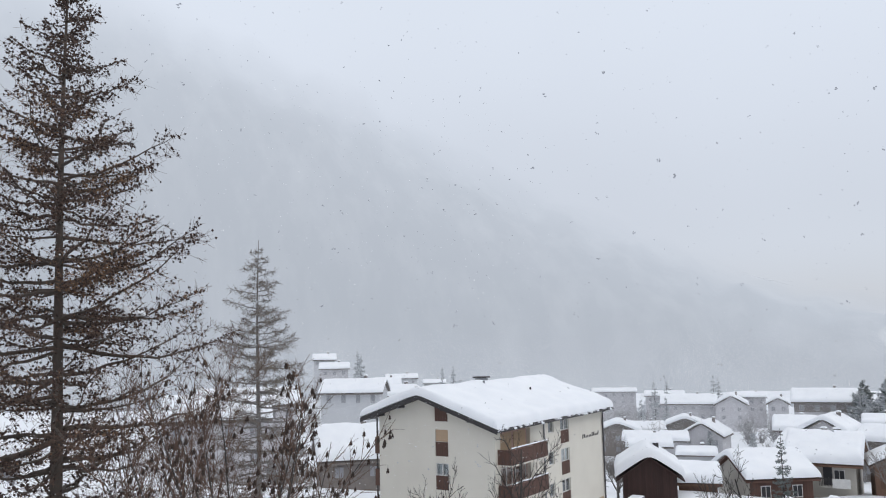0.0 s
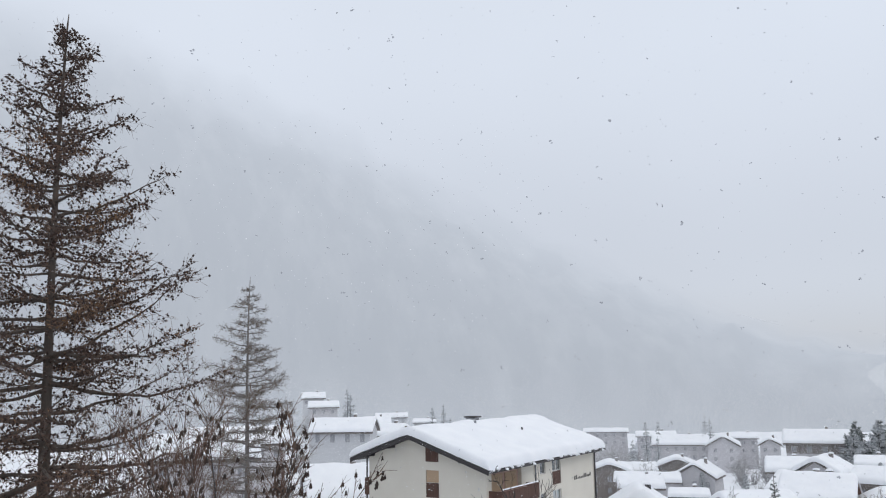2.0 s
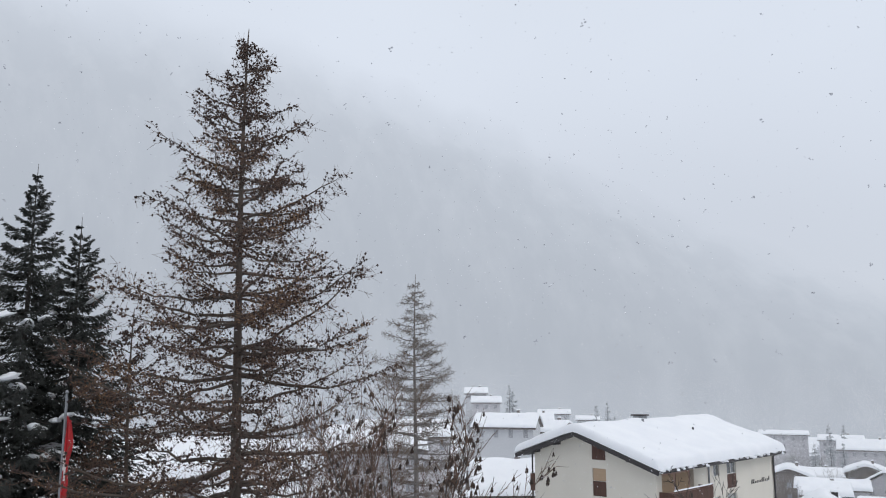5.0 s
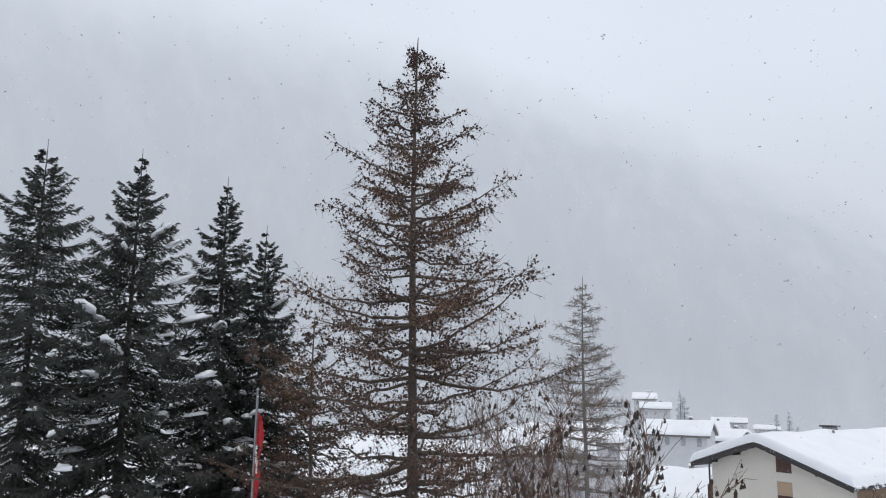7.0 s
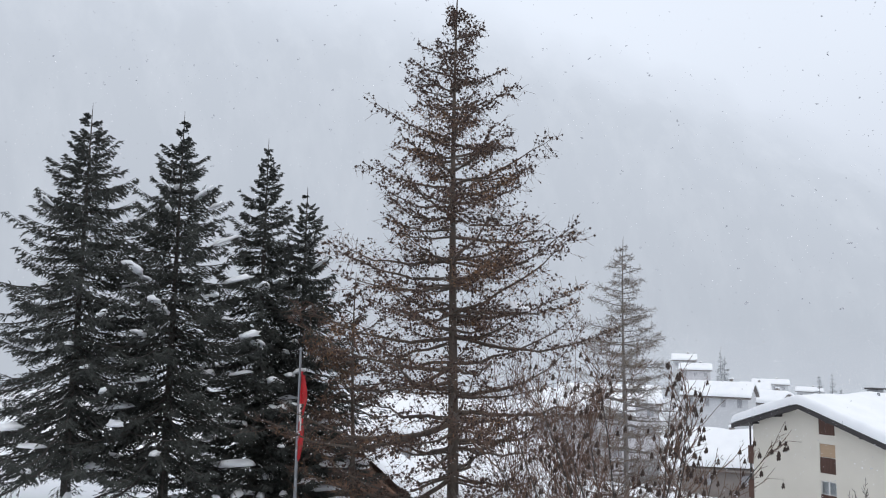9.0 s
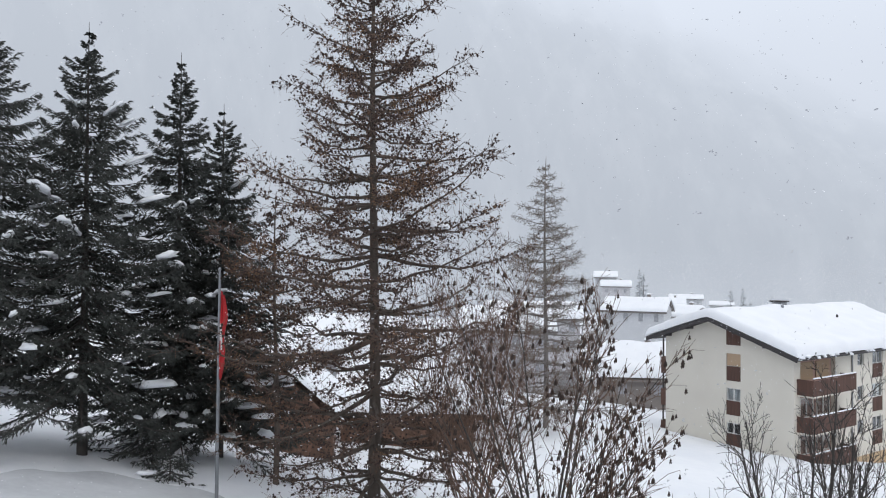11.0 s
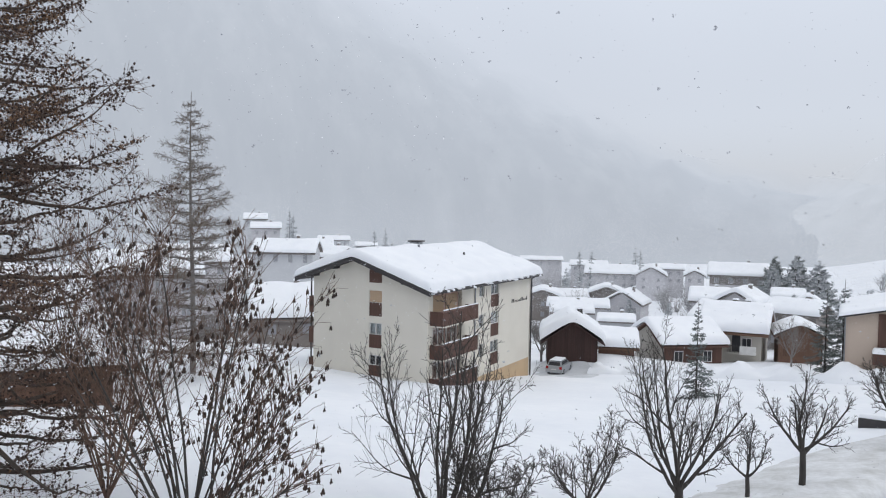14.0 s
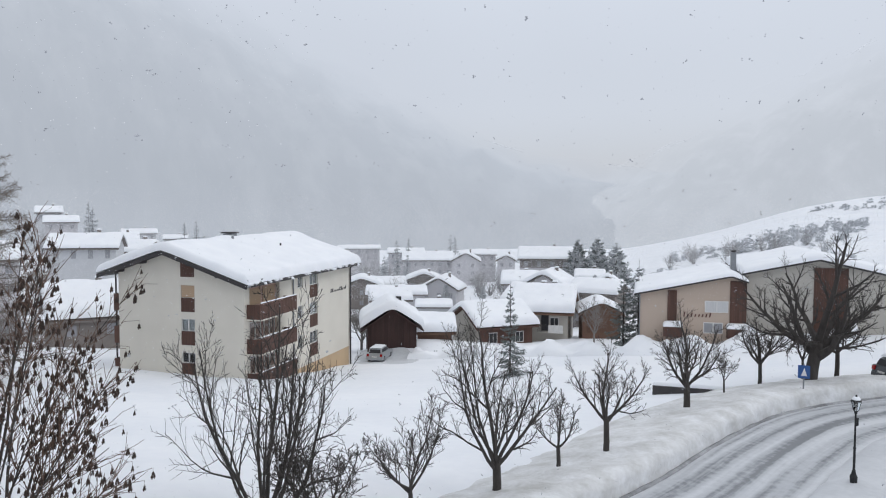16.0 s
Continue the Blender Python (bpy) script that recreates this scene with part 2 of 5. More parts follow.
def mountain_mat(name, hazed_wood, hazed_snow, fade_from, fade_to, scale, low=0.83):
    """Distance behind falling snow: a plain backdrop that glows in painted haze colour, its crest going over into
    cloud. v of the map runs from foot to crest.
    """
    m = bpy.data.materials.new(name)
    m.use_nodes = True
    n, l = m.node_tree.nodes, m.node_tree.links
    n.clear()
    o = n.new("ShaderNodeOutputMaterial")
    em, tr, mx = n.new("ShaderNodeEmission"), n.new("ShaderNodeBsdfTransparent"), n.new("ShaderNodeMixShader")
    uv = n.new("ShaderNodeUVMap")
    uv.uv_map = "along"
    mp = n.new("ShaderNodeMapping")
    mp.inputs["Scale"].default_value = (scale * 1.6, scale * 5.0, 1)
    mp.inputs["Rotation"].default_value = (0, 0, radians(-38))
    st = n.new("ShaderNodeMapping")
    st.inputs["Scale"].default_value = (1.0, 0.8, 1)
    l.new(mp.outputs[0], st.inputs["Vector"])
    a = n.new("ShaderNodeTexNoise")
    a.inputs["Scale"].default_value, a.inputs["Detail"].default_value, a.inputs["Roughness"].default_value = 1.0, 8, 0.62
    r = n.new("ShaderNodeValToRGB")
    r.color_ramp.elements[0].position, r.color_ramp.elements[0].color = 0.45, (*hazed_wood, 1)
    r.color_ramp.elements[1].position, r.color_ramp.elements[1].color = 0.72, (*hazed_snow, 1)
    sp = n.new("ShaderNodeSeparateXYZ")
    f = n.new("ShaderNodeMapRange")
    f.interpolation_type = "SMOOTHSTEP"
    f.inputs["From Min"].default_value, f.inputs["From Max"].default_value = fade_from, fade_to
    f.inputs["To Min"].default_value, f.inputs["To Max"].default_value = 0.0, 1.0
    l.new(uv.outputs[0], mp.inputs["Vector"])
    l.new(st.outputs[0], a.inputs["Vector"])
    l.new(a.outputs["Fac"], r.inputs["Fac"])
    # haze gradient in the emission: darker towards the foot
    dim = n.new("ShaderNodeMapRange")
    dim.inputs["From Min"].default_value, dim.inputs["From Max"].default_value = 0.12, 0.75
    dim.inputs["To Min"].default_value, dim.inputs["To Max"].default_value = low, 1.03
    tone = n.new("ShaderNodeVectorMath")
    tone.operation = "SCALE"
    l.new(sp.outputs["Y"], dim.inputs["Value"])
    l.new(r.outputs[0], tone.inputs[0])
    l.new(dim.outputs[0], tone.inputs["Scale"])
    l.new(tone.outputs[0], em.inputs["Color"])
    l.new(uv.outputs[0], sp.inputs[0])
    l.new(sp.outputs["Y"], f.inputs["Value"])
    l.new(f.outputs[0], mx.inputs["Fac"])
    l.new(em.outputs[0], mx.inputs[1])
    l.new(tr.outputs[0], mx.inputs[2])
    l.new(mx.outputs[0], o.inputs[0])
    return m


# ---------------------------------------------------------------- mesh helpers
class Mesh:
    """Collects vertices and faces of one mesh."""

    def __init__(self):
        self.v, self.f = [], []

    def add(self, verts, faces):
        k = len(self.v)
        self.v.extend(tuple(p) for p in verts)
        self.f.extend(tuple(i + k for i in q) for q in faces)
        return self

    def box(self, x0, y0, z0, x1, y1, z1):
        v = [(x, y, z) for z in (z0, z1) for y in (y0, y1) for x in (x0, x1)]
        return self.add(v, [(0, 2, 3, 1), (4, 5, 7, 6), (0, 1, 5, 4), (2, 6, 7, 3), (0, 4, 6, 2), (1, 3, 7, 5)])

    def prism(self, poly, y0, y1):
        """A polygon of (x, z), given anticlockwise as seen from -y, drawn out from y0 to y1."""
        n = len(poly)
        v = [(x, y0, z) for x, z in poly] + [(x, y1, z) for x, z in poly]
        f = [tuple(range(n)), tuple(range(2 * n - 1, n - 1, -1))] + [(i, i + n, (i + 1) % n + n, (i + 1) % n) for i in range(n)]
        return self.add(v, f)

    def tube(self, pts, r0, r1, sides=4):
        pts = np.asarray(pts, float)
        n = len(pts)
        d = np.gradient(pts, axis=0)
        d /= np.linalg.norm(d, axis=1)[:, None] + 1e-9
        ref = np.array((0.31, 0.17, 0.93)) if abs(d[0][2]) < 0.8 else np.array((1.0, 0.1, 0.0))
        a = np.cross(d, ref)
        a /= np.linalg.norm(a, axis=1)[:, None] + 1e-9
        b = np.cross(d, a)
        r = np.linspace(r0, r1, n)[:, None]
        k = len(self.v)
        for j in range(n):
            for i in range(sides):
                w = 2 * math.pi * i / sides
                self.v.append(tuple(pts[j] + r[j] * (a[j] * math.cos(w) + b[j] * math.sin(w))))
        for j in range(n - 1):
            for i in range(sides):
                p, q = k + j * sides + i, k + j * sides + (i + 1) % sides
                self.f.append((p, q, q + sides, p + sides))
        self.f.append(tuple(range(k + (n - 1) * sides, k + n * sides)))
        return self

    def lathe(self, profile, x=0, y=0, sides=12):
        """A turned form: (radius, z) from below upwards."""
        k = len(self.v)
        for r, z in profile:
            for i in range(sides):
                w = 2 * math.pi * i / sides
                self.v.append((x + r * math.cos(w), y + r * math.sin(w), z))
        for j in range(len(profile) - 1):
            for i in range(sides):
                p, q = k + j * sides + i, k + j * sides + (i + 1) % sides
                self.f.append((p, q, q + sides, p + sides))
        self.f.append(tuple(range(k + sides - 1, k - 1, -1)))
        self.f.append(tuple(range(k + (len(profile) - 1) * sides, k + len(profile) * sides)))
        return self

    def drop(self, c, r, h, turn=0.0):
        """A small eight-sided kernel: a cone, pod or bud."""
        x, y, z = c
        s, t = r * math.cos(turn), r * math.sin(turn)
        return self.add([(x, y, z - h), (x + s, y + t, z), (x - t, y + s, z), (x - s, y - t, z), (x + t, y - s, z), (x, y, z + h * 0.8)],
                        [(0, 2, 1), (0, 3, 2), (0, 4, 3), (0, 1, 4), (5, 1, 2), (5, 2, 3), (5, 3, 4), (5, 4, 1)])


def part(name, m, material, parent=None, label="", smooth=False):
    """Links a Mesh as one mesh object under parent."""
    if isinstance(m, Mesh):
        d = bpy.data.meshes.new(name)
        d.from_pydata(m.v, [], m.f)
    else:
        d = m
    if not d.materials:
        d.materials.append(material)
    if smooth:
        d.shade_smooth()
    ob = new(name, d)
    ob.parent = parent
    return tagged(ob, label)


def thing(name, m, label, category, group="", kind=""):
    ob = new(name)
    ob.matrix_world = m
    ob.empty_display_size = 0.3
    return tagged(ob, label, category, group, kind)


def setting(name, m, material, label, category, smooth=False, kind="structure"):
    return tagged(part(name, m, material, None, label, smooth), category=category, kind=kind)


def nz(x, y, z=0.0, s=1.0):
    return noise.noise(Vector((x * s, y * s, z)))


def sstep(a, b, x):
    t = np.clip((x - a) / (b - a), 0, 1)
    return t * t * (3 - 2 * t)


def gz(x, y):
    """Height of the snow-covered ground."""
    z = 1.2 - 0.113 * (min(max(y, 10), 85) - 30) - 0.115 * (min(max(y, 88), 165) - 88) - 0.04 * (min(max(y, 165), 420) - 165)
    z += 0.09 * min(max(0, 10 - x), 45) * (1 - sstep(70, 150, y))
    z += 0.07 * min(max(0, x - 20), 40) * (1 - sstep(58, 95, y))
    z += 1.5 * math.exp(-((x - 23) / 7) ** 2 - ((y - 87.5) / 3) ** 2)
    z += 0.115 * sstep(24, 46, math.degrees(math.atan2(x, max(y, 1)))) * min(max(0, math.hypot(x, y) - 200), 330)
    z += 15 * math.exp(-((x + 45) / 28) ** 2 - ((y - 295) / 45) ** 2)
    z -= 1.1 * math.exp(-((x + 11.5) / 5) ** 2 - ((y - 24.5) / 5) ** 2)
    z += 0.9 * math.exp(-((x + 20) / 6) ** 2 - ((y - 43.5) / 4) ** 2)
    z -= 2.3 * math.exp(-((x + 22) / 10) ** 2 - ((y - 44) / 11) ** 2)
    z -= 0.4 * math.exp(-((x - 16) / 12) ** 2 - ((y - 84) / 14) ** 2)
    return float(z)


def smooth_path(pts, n):
    """Catmull-Rom through 2D points."""
    p = [Vector(q) for q in pts]
    p = [2 * p[0] - p[1]] + p + [2 * p[-1] - p[-2]]
    out = []
    for i in range(1, len(p) - 2):
        for k in range(n):
            t = k / n
            out.append(0.5 * ((2 * p[i]) + (p[i + 1] - p[i - 1]) * t + (2 * p[i - 1] - 5 * p[i] + 4 * p[i + 1] - p[i + 2]) * t * t
                              + (3 * p[i] - p[i - 1] - 3 * p[i + 1] + p[i + 2]) * t ** 3))
    return out + [p[-2]]


# ---------------------------------------------------------------- ground and road
ROAD_LINE = smooth_path([(-14, 11), (-4, 15.2), (8, 20.4), (17, 25.0), (23.4, 29.2), (29.4, 32.4), (35.5, 33.5), (42, 33), (58, 29)], 10)
ROAD_Z, ROAD_HALF = 1.0, 3.0
ROAD_XY = np.array([tuple(p) for p in ROAD_LINE])


def road_distance(x, y):
    return float(np.min(np.hypot(ROAD_XY[:, 0] - x, ROAD_XY[:, 1] - y)))


def ground_height(x, y):
    z = gz(x, y)
    if -40 < x < 80 and -10 < y < 60:
        d = road_distance(x, y)
        k = float(sstep(ROAD_HALF + 1.0, ROAD_HALF + 4.5, d))
        z = (ROAD_Z - 0.25) * (1 - k) + z * k
    if y < 130:
        z += 0.16 * nz(x, y, 1, 0.22) + 0.07 * nz(x, y, 4, 0.9)
    else:
        z += 0.8 * nz(x, y, 2, 0.03) + 4 * nz(x, y, 7, 0.008) * float(sstep(330, 480, math.hypot(x, y)))
    return z


def build_ground():
    gu = np.linspace(-1, 1, 250)
    xs = 8 + 30 * np.sinh(4.2 * gu)
    gv = np.linspace(-0.42, 1, 230)
    ys = 38 + 36 * np.sinh(4.2 * gv)
    m = Mesh()
    m.v = [(x, y, ground_height(x, y)) for y in ys for x in xs]
    w = len(xs)
    m.f = [(j * w + i, j * w + i + 1, (j + 1) * w + i + 1, (j + 1) * w + i) for j in range(len(ys) - 1) for i in range(w - 1)]
    return setting("ground", m, SNOW_FIELD, "deep undisturbed snow covering the sloping ground", "ground", True)


build_ground()


def sweep(line, profile, rough, seed):
    """Draws a profile of (offset to the left, height) along a line; returns the mesh and a map of metres across and along."""
    m, uvs, s = Mesh(), [], 0.0
    n = len(profile)
    for j, p in enumerate(line):
        a, b = line[max(j - 1, 0)], line[min(j + 1, len(line) - 1)]
        d = (b - a).normalized()
        left = Vector((-d.y, d.x))
        if j:
            s += (p - line[j - 1]).length
        for k, (o, z) in enumerate(profile):
            r = rough if 0 < k < n - 1 else 0
            o2 = o + r * 0.8 * nz(s * 0.8, k * 0.7, seed)
            z2 = z + r * 0.9 * nz(s * 0.9, k * 0.9, seed + 9)
            q = p + left * o2
            m.v.append((q.x, q.y, ROAD_Z + z2))
            uvs.append((o, s))
    m.f = [(j * n + i + 1, j * n + i, (j + 1) * n + i, (j + 1) * n + i + 1) for j in range(len(line) - 1) for i in range(n - 1)]
    return m, uvs


def with_map(ob, uvs):
    layer = ob.data.uv_layers.new(name="along")
    for loop in ob.data.loops:
        layer.data[loop.index].uv = uvs[loop.vertex_index]
    return ob


FINE_LINE = smooth_path([tuple(p) for p in ROAD_LINE], 4)
m, uvs = sweep(FINE_LINE, [(o, 0.02 * math.cos(o)) for o in np.linspace(2.6, -3.3, 14)], 0.05, 3)
with_map(setting("road", m, ROAD, "curving road with packed grey snow and wheel tracks", "road", True), uvs)
m, uvs = sweep(FINE_LINE, [(2.12, -0.1), (2.16, 0.22), (2.20, 0.48), (2.28, 0.70), (2.5, 0.84), (2.9, 0.88), (3.6, 0.82), (4.6, 0.66), (5.8, 0.40), (7.2, 0.05), (8.6, -0.6)], 0.17, 5)
setting("snow_bank", m, SNOW_DIRTY, "ploughed snow bank with a dirty cut face beside the road", "snow bank", True)
m, uvs = sweep(FINE_LINE, [(2.14, 0.0), (2.10, 0.07), (1.98, 0.05), (1.92, 0.0)], 0.06, 6)
setting("slush_edge", m, mat("dark_slush", (0.10, 0.10, 0.105), (0.42, 0.43, 0.45), 0.6, 0.7, 5, 0.6), "dark slush line at the foot of the snow bank", "slush", True)
m, uvs = sweep(FINE_LINE, [(-6.5, -0.7), (-5.2, 0.25), (-4.4, 0.3), (-3.7, 0.25), (-3.2, 0.15), (-2.9, -0.1)], 0.15, 8)
setting("snow_bank_low", m, PACKED, "low snow edge along the inner side of the road", "snow bank", True)


def build_mountain(name, material, label, b0, b1, r0, r1, crest, rough):
    m, uvs = Mesh(), []
    nb, nr = 90, 24
    for j in range(nr):
        s = j / (nr - 1)
        for i in range(nb):
            b = radians(b0 + (b1 - b0) * i / (nb - 1))
            top = crest(math.degrees(b))
            r = r0 + (r1 - r0) * s
            foot = gz(r0 * math.sin(b), r0 * math.cos(b)) - 5
            z = foot + (top - foot) * s + rough * s * nz(b * 40, s * 5, 3.0) * (1 - 0.5 * s)
            m.v.append((r * math.sin(b), r * math.cos(b), z))
            uvs.append((b * 10, s))
    m.f = [(j * nb + i, j * nb + i + 1, (j + 1) * nb + i + 1, (j + 1) * nb + i) for j in range(nr - 1) for i in range(nb - 1)]
    return with_map(setting(name, m, material, label, "mountain", True), uvs)


# both slopes emit their haze colour, no lamp lights them
build_mountain("backdrop", mountain_mat("hazed_wooded_slope", (0.555, 0.605, 0.685), (0.605, 0.655, 0.735), 0.52, 1.0, 1.3),
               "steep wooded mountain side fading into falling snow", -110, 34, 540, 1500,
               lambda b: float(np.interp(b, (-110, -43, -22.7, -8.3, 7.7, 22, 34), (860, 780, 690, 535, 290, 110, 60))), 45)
build_mountain("backdrop_east", mountain_mat("hazed_far_slope", (0.59, 0.635, 0.705), (0.645, 0.69, 0.765), 0.3, 1.0, 1.8, 0.92),
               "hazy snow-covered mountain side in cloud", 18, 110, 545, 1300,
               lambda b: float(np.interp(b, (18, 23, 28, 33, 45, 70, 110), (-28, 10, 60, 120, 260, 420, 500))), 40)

def field_bank(line, height, half, seed):
    """A ploughed ridge of snow that follows the lie of the ground."""
    m = Mesh()
    n = 11
    for j, p in enumerate(line):
        a, b = line[max(j - 1, 0)], line[min(j + 1, len(line) - 1)]
        d = (b - a).normalized()
        left = Vector((-d.y, d.x))
        for k in range(n):
            u = 2 * k / (n - 1) - 1
            q = p + left * (u * half + 0.3 * nz(j * 0.2, k, seed))
            h = height * (1 - u * u) ** 0.8 * (0.85 + 0.9 * nz(q.x, q.y, seed, 0.45) + 0.3 * nz(q.x, q.y, seed, 1.6))
            m.v.append((q.x, q.y, ground_height(q.x, q.y) + (h if abs(u) < 0.99 else -0.3)))
    m.f = [(j * n + i + 1, j * n + i, (j + 1) * n + i, (j + 1) * n + i + 1) for j in range(len(line) - 1) for i in range(n - 1)]
    return m


setting("snow_ridge", field_bank(smooth_path([(21.5, 83.5), (25, 81), (29, 75), (33, 67.5), (36.5, 60.5), (42, 56.5), (50, 52)], 14), 1.15, 1.7, 4), SNOW, "lumpy ploughed ridge of snow along the edge of the field", "snow bank", True)

# cleared yards: beside the flag pole, and the forecourt of the garage


def yard(name, label, cx, cy, rx, ry, material):
    m = Mesh()
    n = 29
    for j in range(n):
        for i in range(n):
            x, y = cx + 1.25 * rx * (2 * i / (n - 1) - 1), cy + 1.25 * ry * (2 * j / (n - 1) - 1)
            e = ((x - cx) / rx) ** 2 + ((y - cy) / ry) ** 2 + 0.5 * nz(x, y, 3, 0.6)
            m.v.append((x, y, ground_height(x, y) + 0.07 - 0.35 * max(0, e - 0.85)))
    m.f = [(j * n + i, j * n + i + 1, j * n + i + n + 1, j * n + i + n) for j in range(n - 1) for i in range(n - 1)]
    setting(name, m, material, label, "yard", True)


yard("yard", "cleared yard of packed grey snow", -17, 19.2, 4.4, 3.2, PACKED)
yard("forecourt", "cleared forecourt of packed snow before the garage", 18.6, 83.2, 3.2, 4.6, mat("packed_pale_snow", (0.66, 0.675, 0.70), (0.52, 0.535, 0.56), 0.7, 0.5, 4, 0.4, dist=0.05))


# ---------------------------------------------------------------- buildings
def lump(m, c, rx, ry, rz, seed, turn=0.0, slope=0.0):
    """An uneven pad of snow."""
    nu, nv = 10, 7
    v = []
    for j in range(nv):
        th = math.pi * j / (nv - 1)
        for i in range(nu):
            ph = 2 * math.pi * i / nu
            d = np.array((math.sin(th) * math.cos(ph), math.sin(th) * math.sin(ph), math.cos(th)))
            k = 1 + 0.75 * noise.noise(Vector(tuple(d * 1.9 + seed)))
            px, py = d[0] * k * rx, d[1] * k * ry
            v.append((c[0] + px * math.cos(turn) - py * math.sin(turn), c[1] + px * math.sin(turn) + py * math.cos(turn), c[2] + max(d[2] * k, -0.35) * rz + slope * px))
    f = [(j * nu + i, (j + 1) * nu + i, (j + 1) * nu + (i + 1) % nu, j * nu + (i + 1) % nu) for j in range(nv - 1) for i in range(nu)]
    m.add(v, f)


def snow_slab(span0, span1, roof, y0, y1, thick, seed, nu=26, nv=30, rim=0.35):
    """A thick, soft-edged layer of snow on a roof whose height over x is roof(x); it runs from x = span0 to span1 and y0 to y1."""
    m = Mesh()
    xs = [span0 + (span1 - span0) * (0.5 - 0.5 * math.cos(math.pi * i / (nu - 1))) for i in range(nu)]
    ys = [y0 + (y1 - y0) * (0.5 - 0.5 * math.cos(math.pi * j / (nv - 1))) for j in range(nv)]
    for y in ys:
        for x in xs:
            e = min((x - span0) / rim, (span1 - x) / rim, (y - y0) / rim, (y1 - y) / rim, 1.0)
            e = math.sqrt(max(0.0, 1 - (1 - max(e, 0)) ** 2))
            lump = 0.14 * nz(x, y, seed, 0.35) + 0.05 * nz(x, y, seed + 5, 1.3)
            m.v.append((x, y, roof(x) + e * max(0.1, thick + thick * lump * 1.6)))
    n = len(m.v)
    m.v += [(x, y, roof(x) + 0.004) for y in ys for x in xs]
    for j in range(nv - 1):
        for i in range(nu - 1):
            a = j * nu + i
            m.f.append((a, a + 1, a + nu + 1, a + nu))
            m.f.append((n + a, n + a + nu, n + a + nu + 1, n + a + 1))
    return m


def ridge_roof(x_ridge, z_ridge, slope, soft=0.5):
    return lambda x: z_ridge + slope * soft - slope * math.sqrt((x - x_ridge) ** 2 + soft * soft)


def roof_slabs(m, x0, xr, x1, z_ridge, slope, y0, y1, t):
    """Two roof slopes of thickness t that meet at x = xr."""
    za, zb = z_ridge - slope * (xr - x0), z_ridge - slope * (x1 - xr)
    m.prism([(x0, za), (xr, z_ridge), (x1, zb), (x1, zb + t), (xr, z_ridge + t), (x0, za + t)], y0, y1)
    return m


def wall_sheet(length, z0, z1, thick, holes):
    """An upright wall along x from 0 to length, its outer face at y = 0 and its inner at y = thick, with square openings (x0, z0, x1, z1) through it."""
    xs = sorted({0, length, *[h[0] for h in holes], *[h[2] for h in holes]})
    zs = sorted({z0, z1, *[h[1] for h in holes], *[h[3] for h in holes]})
    inside = lambda x, z: any(h[0] < x < h[2] and h[1] < z < h[3] for h in holes)
    m = Mesh()
    for i in range(len(xs) - 1):
        for j in range(len(zs) - 1):
            if not inside((xs[i] + xs[i + 1]) / 2, (zs[j] + zs[j + 1]) / 2):
                a, b, c, d = xs[i], xs[i + 1], zs[j], zs[j + 1]
                m.add([(a, 0, c), (b, 0, c), (b, 0, d), (a, 0, d)], [(0, 1, 2, 3)])
                m.add([(a, thick, c), (b, thick, c), (b, thick, d), (a, thick, d)], [(3, 2, 1, 0)])
    for a, c, b, d in [*holes, (0, z0, length, z1)]:
        v = [(a, 0, c), (b, 0, c), (b, 0, d), (a, 0, d), (a, thick, c), (b, thick, c), (b, thick, d), (a, thick, d)]
        m.add(v, [(0, 4, 5, 1), (1, 5, 6, 2), (2, 6, 7, 3), (3, 7, 4, 0)])
    return m


def window(parent, x, z, w, h, panes=2, behind=None, deep=0.14, y=0.0):
    """A casement in an opening of the wall whose outer face is at y: frame, panes, and behind them a curtain, a blind
    or a dark sheet painted as the unlit room.
    """
    f = Mesh()
    b = 0.07
    f.box(x, y + deep - 0.05, z, x + b, y + deep + 0.03, z + h).box(x + w - b, y + deep - 0.05, z, x + w, y + deep + 0.03, z + h)
    f.box(x + b, y + deep - 0.05, z, x + w - b, y + deep + 0.03, z + b).box(x + b, y + deep - 0.05, z + h - b, x + w - b, y + deep + 0.03, z + h)
    for k in range(1, panes):
        c = x + w * k / panes
        f.box(c - 0.05, y + deep - 0.05, z + b, c + 0.05, y + deep + 0.03, z + h - b)
    win = part("window", f, FRAME, parent, "white window frame")
    for k in range(panes):
        c0, c1 = x + w * k / panes + 0.06, x + w * (k + 1) / panes - 0.06
        g = part("pane", Mesh().box(c0, y + deep, z + b, c1, y + deep + 0.01, z + h - b), GLASS, win)
        g.visible_shadow = False
    if behind is BLIND:
        part("roller_blind", Mesh().box(x + 0.03, y + deep - 0.09, z + 0.04, x + w - 0.03, y + deep - 0.06, z + h - 0.02), BLIND, win, "lowered tan roller blind")
    # without curtain or blind, this sheet paints in the room's darkness
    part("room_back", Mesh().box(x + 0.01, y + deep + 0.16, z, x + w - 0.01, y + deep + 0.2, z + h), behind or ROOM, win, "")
    return win


def panel(parent, x, z, w, h, material=None, y=0.0, planks=5):
    """A boarded panel below a window, of upright planks."""
    base = part("panel", Mesh().box(x, y + 0.09, z, x + w, y + 0.13, z + h), material or WOOD, parent, "brown boarded panel")
    step = w / planks
    d = None
    for k in range(planks):
        if d is None:
            d = part("plank", Mesh().box(0.006, 0, 0.01, step - 0.006, 0.055, h - 0.01), material or WOOD, base)
            d.location = (x, y + 0.034, z)
        else:
            q = new("plank", d.data)
            q.parent, q.location = base, (x + k * step, y + 0.034, z)
    return base


